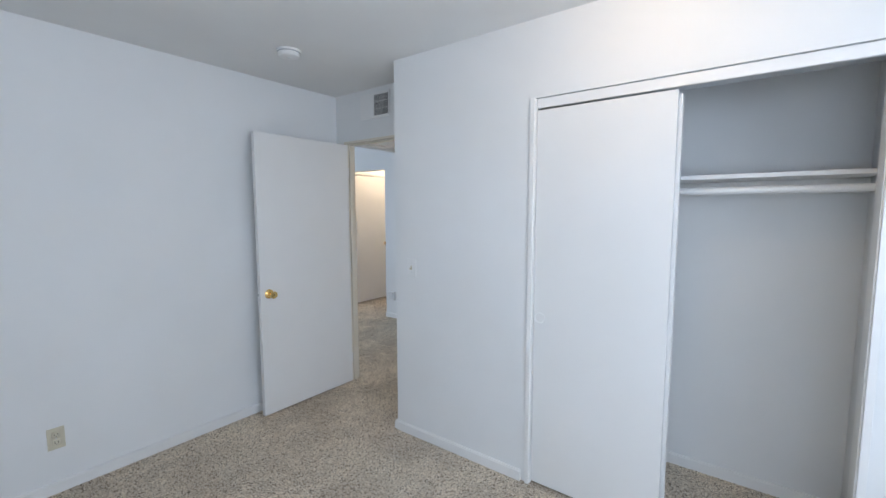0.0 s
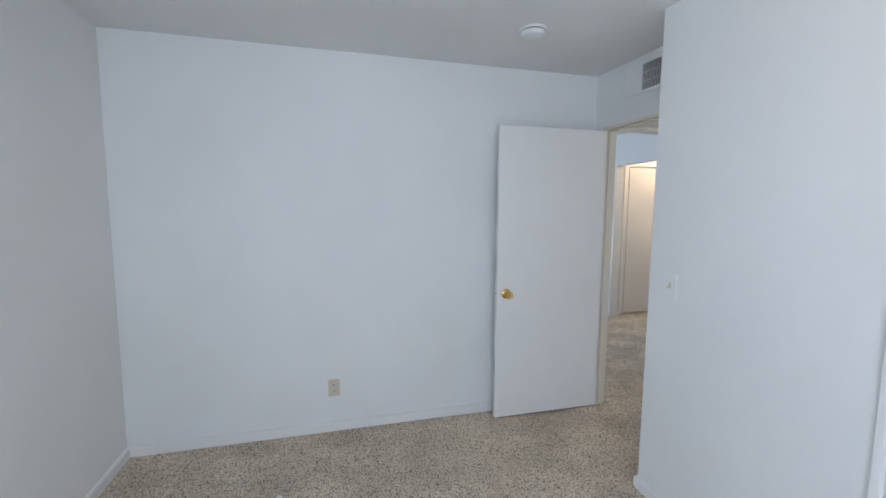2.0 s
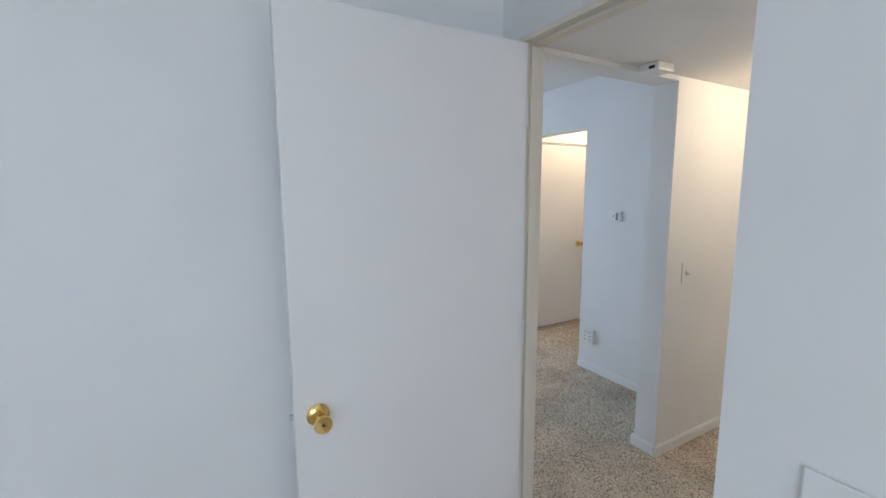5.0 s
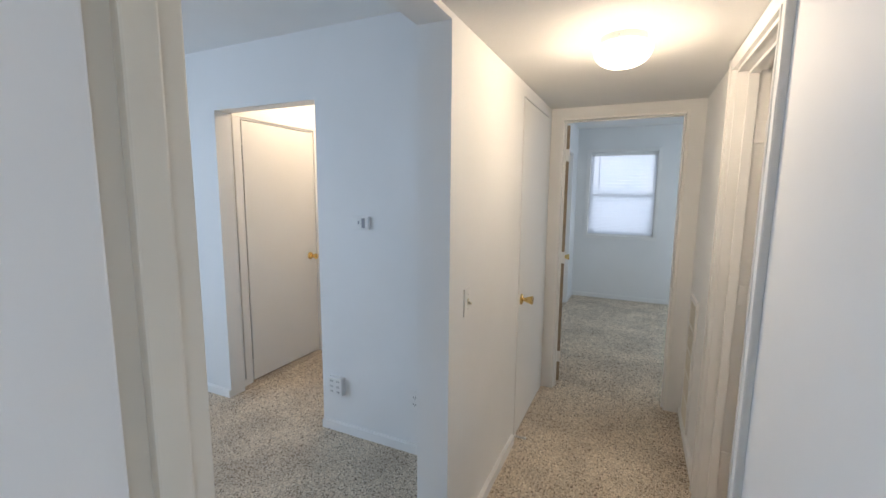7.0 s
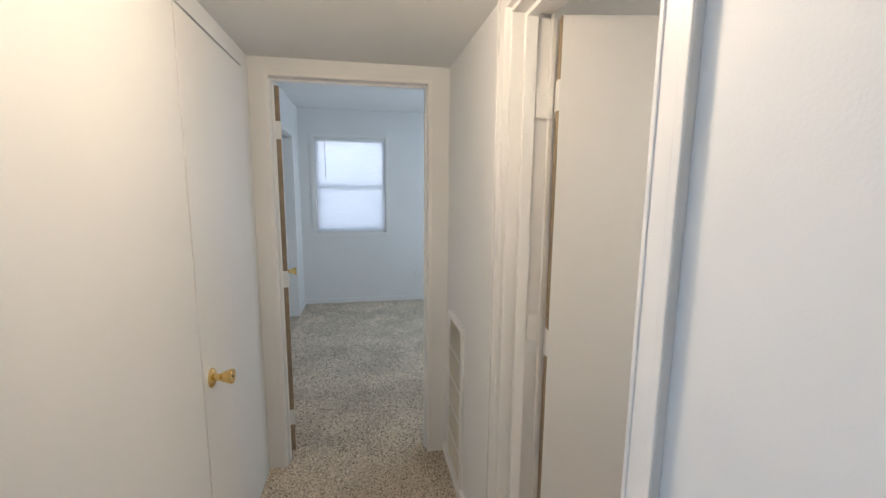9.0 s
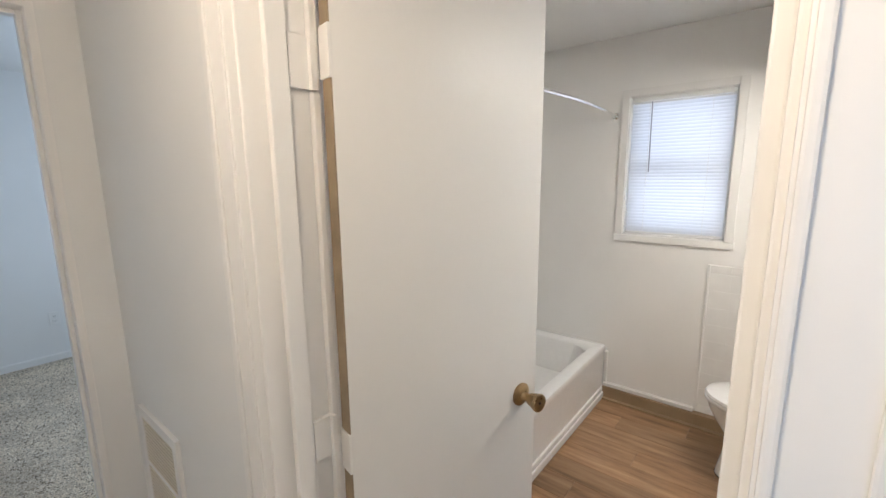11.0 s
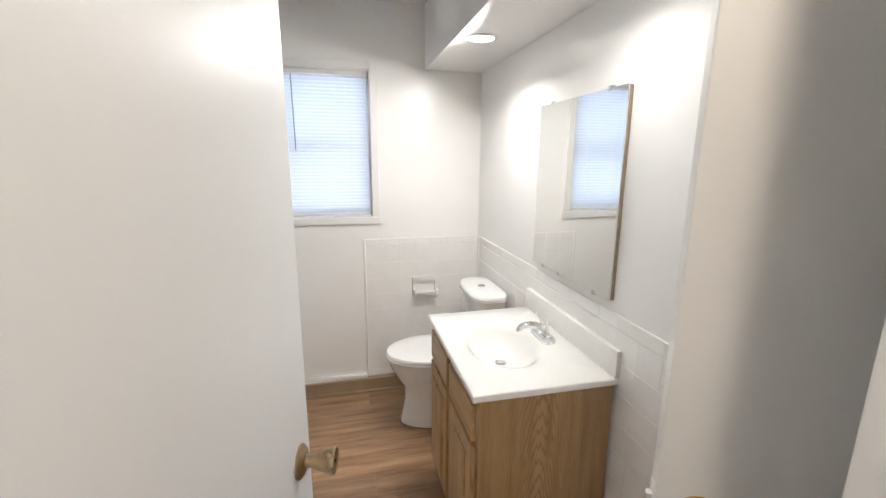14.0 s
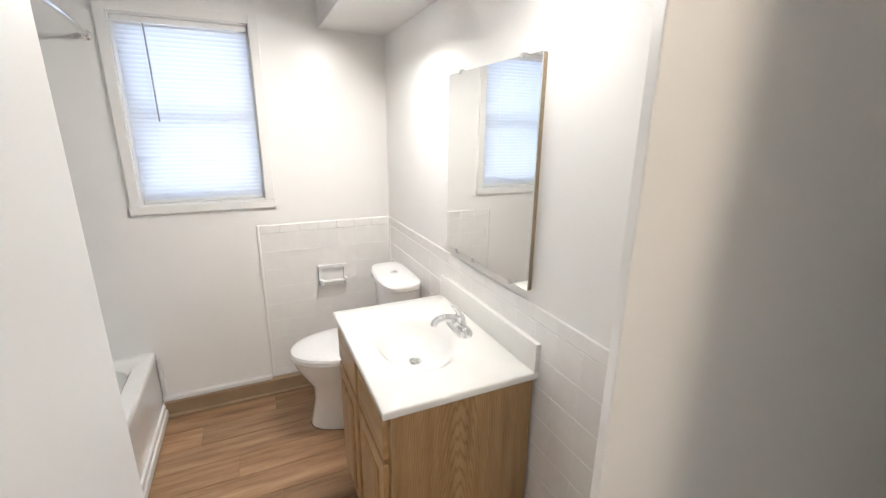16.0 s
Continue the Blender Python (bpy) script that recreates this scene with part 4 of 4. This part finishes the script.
part("seat", loft([egg(0.20, 0.674, 0.186, 0.396), egg(0.195, 0.680, 0.190, 0.402), egg(0.195, 0.680, 0.190, 0.410), egg(0.20, 0.674, 0.186, 0.416)]), PORCELAIN, to, smooth=True)
part("seat_lid", loft([egg(0.198, 0.676, 0.187, 0.418), egg(0.195, 0.680, 0.190, 0.424), egg(0.20, 0.674, 0.184, 0.436), egg(0.23, 0.640, 0.150, 0.443), egg(0.30, 0.55, 0.08, 0.446)]), PORCELAIN, to, smooth=True)


def tank_ring(hw, d, z, n=44, y0=0.012):
    """Flat at the wall, bowed at the front."""
    out = []
    for k in range(n):
        a = 2 * math.pi * k / n
        x = hw * math.copysign(abs(math.cos(a)) ** 0.45, math.cos(a))
        s = math.copysign(abs(math.sin(a)) ** 0.45, math.sin(a))
        out.append(Vector((x, y0 + d / 2 + d / 2 * s + (0.022 * (1 - (x / hw) ** 2) if s > 0 else 0), z)))
    return out


part("tank", loft([tank_ring(0.165, 0.145, 0.395), tank_ring(0.178, 0.155, 0.41), tank_ring(0.200, 0.168, 0.735)]), PORCELAIN, to, smooth=True)
part("tank_lid", loft([tank_ring(0.206, 0.176, 0.738), tank_ring(0.214, 0.184, 0.744), tank_ring(0.214, 0.184, 0.762), tank_ring(0.206, 0.176, 0.772), tank_ring(0.15, 0.12, 0.776, y0=0.04)]), PORCELAIN, to, smooth=True)
part("flush_button", lathe(((0, 0.774), (0.022, 0.774), (0.022, 0.780), (0.018, 0.782), (0, 0.782)), 28, pose(0.0, 0.11, 0)), CHROME, to, "chrome flush button", True)
part("floor_caulk", loft([egg(0.098, 0.603, 0.133, 0.0), egg(0.098, 0.603, 0.133, 0.003)]), BLACK, to, "dark worn caulk line")
for s in (-1, 1):
    part("seat_hinge", box((s * 0.07 - 0.02, 0.19, 0.40), (s * 0.07 + 0.02, 0.22, 0.44), 0.006), PORCELAIN, to)
    part("bolt_cap", lathe(((0, 0.0), (0.014, 0.0), (0.012, 0.012), (0, 0.016)), 16, pose(s * 0.118, 0.30, 0.012)), PORCELAIN, to, smooth=True)

# toilet paper holder set into the tile
ph = thing("paper_holder", pose(0.793, 3.958, 0.707, 0, 0, -90), "white ceramic toilet paper holder without a roll", "paper holder")
part("frame", boxes(((-0.085, -0.022, 0.045), (0.085, 0.0, 0.065)), ((-0.085, -0.022, -0.065), (0.085, 0.0, -0.045)), ((-0.085, -0.022, -0.045), (-0.065, 0.0, 0.045)), ((0.065, -0.022, -0.045), (0.085, 0.0, 0.045))), PORCELAIN, ph)
part("recess", boxes(((-0.066, -0.0062, -0.046), (0.066, -0.001, 0.046))), PORCELAIN, ph)
for s in (-1, 1):
    part("ear", box((s * 0.072 - 0.011, -0.06, -0.05), (s * 0.072 + 0.011, -0.018, -0.012), 0.006, 3), PORCELAIN, ph, smooth=True)
part("roller", tube(((-0.066, -0.045, -0.032), (0.066, -0.045, -0.032)), 0.011), PLASTIC, ph, "white roller bar", True)

# bathtub
tu = thing("bathtub", pose(0.03, 5.3025, 0), "white enamelled alcove bathtub with a stepped apron", "bathtub")


tu.scale.z = 1.13


def rounded(hx, hy, r, z, n=64):
    out = []
    for k in range(n):
        a = 2 * math.pi * (k + 0.5) / n
        c, s = math.cos(a), math.sin(a)
        q = [(hx - r) * (1 if c > 0 else -1), (hy - r) * (1 if s > 0 else -1)]
        out.append(Vector((q[0] + r * c, q[1] + r * s, z)))
    return out


part("shell", loft([rounded(0.768, 0.372, 0.01, 0.05), rounded(0.768, 0.372, 0.01, 0.30), rounded(0.770, 0.3775, 0.012, 0.325), rounded(0.766, 0.372, 0.012, 0.338), rounded(0.755, 0.36, 0.02, 0.342),
                    rounded(0.700, 0.300, 0.10, 0.338), rounded(0.680, 0.285, 0.11, 0.320), rounded(0.640, 0.255, 0.13, 0.12), rounded(0.56, 0.19, 0.14, 0.065), rounded(0.2, 0.06, 0.05, 0.06)]), TUB, tu, smooth=True)
part("apron_skirt", box((-0.77, -0.392, 0.0), (0.755, -0.360, 0.042), 0.006), TUB, tu)
part("apron_step", box((-0.77, -0.384, 0.042), (0.755, -0.360, 0.072), 0.006), TUB, tu)
part("drain", lathe(((0, 0.066), (0.03, 0.066), (0.03, 0.069), (0, 0.070)), 24, pose(-0.45, 0, 0)), CHROME, tu, smooth=True)

cr = thing("shower_curtain_rod", pose(0.03, 4.95, 1.95), "curved chrome shower curtain rod, no curtain", "curtain rod")
part("rod", tube([(-0.77 + 1.54 * k / 30, -0.06 * math.sin(math.pi * k / 30), 0) for k in range(31)], 0.011), CHROME, cr, smooth=True)
for s in (-1, 1):
    part("flange", lathe(((0, 0), (0.022, 0), (0.021, 0.010), (0.014, 0.016), (0, 0.016)), 24, Matrix.Translation((s * 0.769, 0, 0)) @ pose(0, 0, 0, 0, -90 * s)), CHROME, cr, smooth=True)

# skirting of the bathroom: brown vinyl cove under a white strip
for n, bm, mat, lab in (("cove_base", box((0.754, 3.597, 0.0), (0.80, 4.925, 0.086), 0.004), COVE, "brown vinyl cove base"),
                        ("cove_base", box((0.728, 3.597, 0.0), (0.756, 4.925, 0.012), 0.004), COVE, "brown vinyl cove toe"),
                        ("cove_base", box((-0.055, 3.585, 0.0), (0.772, 3.597, 0.088), 0.003), COVE, "brown vinyl cove base"),
                        ("cove_base", box((-1.165, 3.585, 0.0), (-0.775, 3.597, 0.088), 0.003), COVE, "brown vinyl cove base"),
                        ("trim_base_strip", box((0.768, 4.36, 0.0865), (0.80, 4.925, 0.110), 0.004), TRIM, "white strip over the cove base"),
                        ("trim_tub_edge", box((0.778, 4.905, 0.110), (0.80, 4.925, 0.342), 0.004), TRIM, "white sealed edge beside the bathtub")):
    structure(n, bm, mat, lab, "baseboard")

# ---- wall tiles and floor planks ----


def tile_mesh(w, h, t, name="tile", mat=None, edge=0.004, side=None):
    """A thin tile in the xz plane, facing -y, with softened edges; side is the softening of its upright edges."""
    me = bpy.data.meshes.new(name)
    a, c, e, u = w / 2, h / 2, edge, edge if side is None else side
    vs = [(-a, 0, -c), (a, 0, -c), (a, 0, c), (-a, 0, c), (-a, -t * 0.6, -c), (a, -t * 0.6, -c), (a, -t * 0.6, c), (-a, -t * 0.6, c),
          (-a + u, -t, -c + e), (a - u, -t, -c + e), (a - u, -t, c - e), (-a + u, -t, c - e)]
    fs = [(0, 1, 5, 4), (1, 2, 6, 5), (2, 3, 7, 6), (3, 0, 4, 7), (4, 5, 9, 8), (5, 6, 10, 9), (6, 7, 11, 10), (7, 4, 8, 11), (8, 9, 10, 11)]
    me.from_pydata(vs, [], fs)
    me.materials.append(mat or TILE)
    return me


TP, TG = 0.1065, 0.0016
south, east = bpy.data.objects["wall_bath_south"], bpy.data.objects["wall_bath_east"]
tm = tile_mesh(TP - 0.0008, TP - TG, 0.0055, edge=0.0014, side=0.0006)
tf = tile_mesh(TP - 0.0006, TP - 0.001, 0.0050, edge=0.0006, side=0.0003)
cap = tile_mesh(TP - 0.0008, 0.050, 0.0068, edge=0.003, side=0.0005)
for row in range(10):
    z = 0.99 - TP / 2 - row * TP if row < 9 else 1.016
    for k in range(18):
        x = -1.160 + TP * (k + 0.5)
        if x > 0.79 or (-0.70 < x < -0.10 and z < 0.80):
            continue
        t = new("tile", cap if row == 9 else tm)
        t.parent = south
        t.matrix_world = pose(x, 3.584, z, random.uniform(-0.25, 0.25), 0, 180 + random.uniform(-0.3, 0.3))
    for k in range(7):
        y = 3.595 + TP * (k + 0.5)
        if z < 0.1:
            continue
        t = new("tile", cap if row == 9 else tf)
        t.parent = east
        t.matrix_world = pose(0.801, y, z, random.uniform(-0.25, 0.25), 0, -90 + random.uniform(-0.3, 0.3))
part("grout_bed", boxes(((-1.160, 3.5845, 0.04), (0.80, 3.5882, 1.039))), GROUT, south)
part("grout_bed", boxes(((0.7967, 3.5885, 0.09), (0.8005, 4.345, 1.039))), GROUT, east)
part("edge_trim", box((0.7905, 4.343, 0.09), (0.80, 4.357, 1.042), 0.003), TILE, east)

# vinyl planks, laid across the room, joints staggered
floor = bpy.data.objects["floor_bathroom"]
PW, PL = 0.152, 0.92
pm = {}
for i in range(17):
    x0 = -1.70 + i * PW
    x1 = min(x0 + PW, 0.80)
    if x1 - x0 < 0.02:
        continue
    y = 3.47 - (i * 0.37) % PL
    while y < 5.0:
        y0, y1 = max(y, 3.47), min(y + PL, 5.0)
        if y1 - y0 > 0.02:
            key = (round(x1 - x0, 3), round(y1 - y0, 3))
            if key not in pm:
                pm[key] = tile_mesh(key[0] - 0.0012, key[1] - 0.0012, 0.004, "plank", PLANK, 0.0012)
            p = new("plank", pm[key])
            p.parent = floor
            p.matrix_world = pose((x0 + x1) / 2, (y0 + y1) / 2, -0.0045, -90, 0, 0)
        y += PL

# carpet pile: short leaning tufts on a jittered grid


def carpet_pile(areas, pitch, seed):
    rng = np.random.default_rng(seed)
    base = []
    for x0, y0, x1, y1 in areas:
        gx, gy = np.meshgrid(np.arange(x0, x1, pitch), np.arange(y0, y1, pitch))
        base.append(np.stack([gx.ravel(), gy.ravel()], 1))
    p = np.concatenate(base)
    n = len(p)
    p = p + rng.uniform(-0.4, 0.4, (n, 2)) * pitch
    r = pitch * rng.uniform(0.50, 0.80, n)
    h = pitch * rng.uniform(0.28, 0.62, n)
    turn = rng.uniform(0, 6.283, n)
    lean = rng.normal(0, 0.28, (n, 2)) * pitch
    co = np.zeros((n, 4, 3))
    for k in range(3):
        co[:, k, 0] = p[:, 0] + r * np.cos(turn + k * 2.0944)
        co[:, k, 1] = p[:, 1] + r * np.sin(turn + k * 2.0944)
        co[:, k, 2] = 0.0005
    co[:, 3, :2] = p + lean
    co[:, 3, 2] = h
    tri = np.array([[0, 1, 3], [1, 2, 3], [2, 0, 3]])
    idx = (np.arange(n)[:, None, None] * 4 + tri[None]).reshape(-1)
    me = bpy.data.meshes.new("carpet_pile")
    me.vertices.add(n * 4)
    me.vertices.foreach_set("co", co.reshape(-1))
    me.loops.add(n * 9)
    me.loops.foreach_set("vertex_index", idx)
    me.polygons.add(n * 3)
    me.polygons.foreach_set("loop_start", np.arange(0, n * 9, 3))
    me.polygons.foreach_set("loop_total", np.full(n * 3, 3))
    me.update()
    me.validate()
    me.materials.append(PILE)
    return tagged(new("carpet_pile", me), "short beige and brown flecked carpet pile", "carpet", kind="stuff")


carpet_pile(((-2.65, -0.42, 0.75, 2.30), (-2.55, 2.30, -1.69, 2.80), (-0.12, 2.30, 0.60, 2.99), (-2.74, 2.80, -1.79, 5.66), (-4.95, 2.85, -2.74, 3.83), (-4.95, 3.83, -2.90, 4.44)), 0.0078, 3)
carpet_pile(((-4.75, 4.44, -3.92, 5.88), (-2.63, 5.66, -1.90, 5.80), (-2.96, 5.80, -1.15, 8.90)), 0.0095, 4)
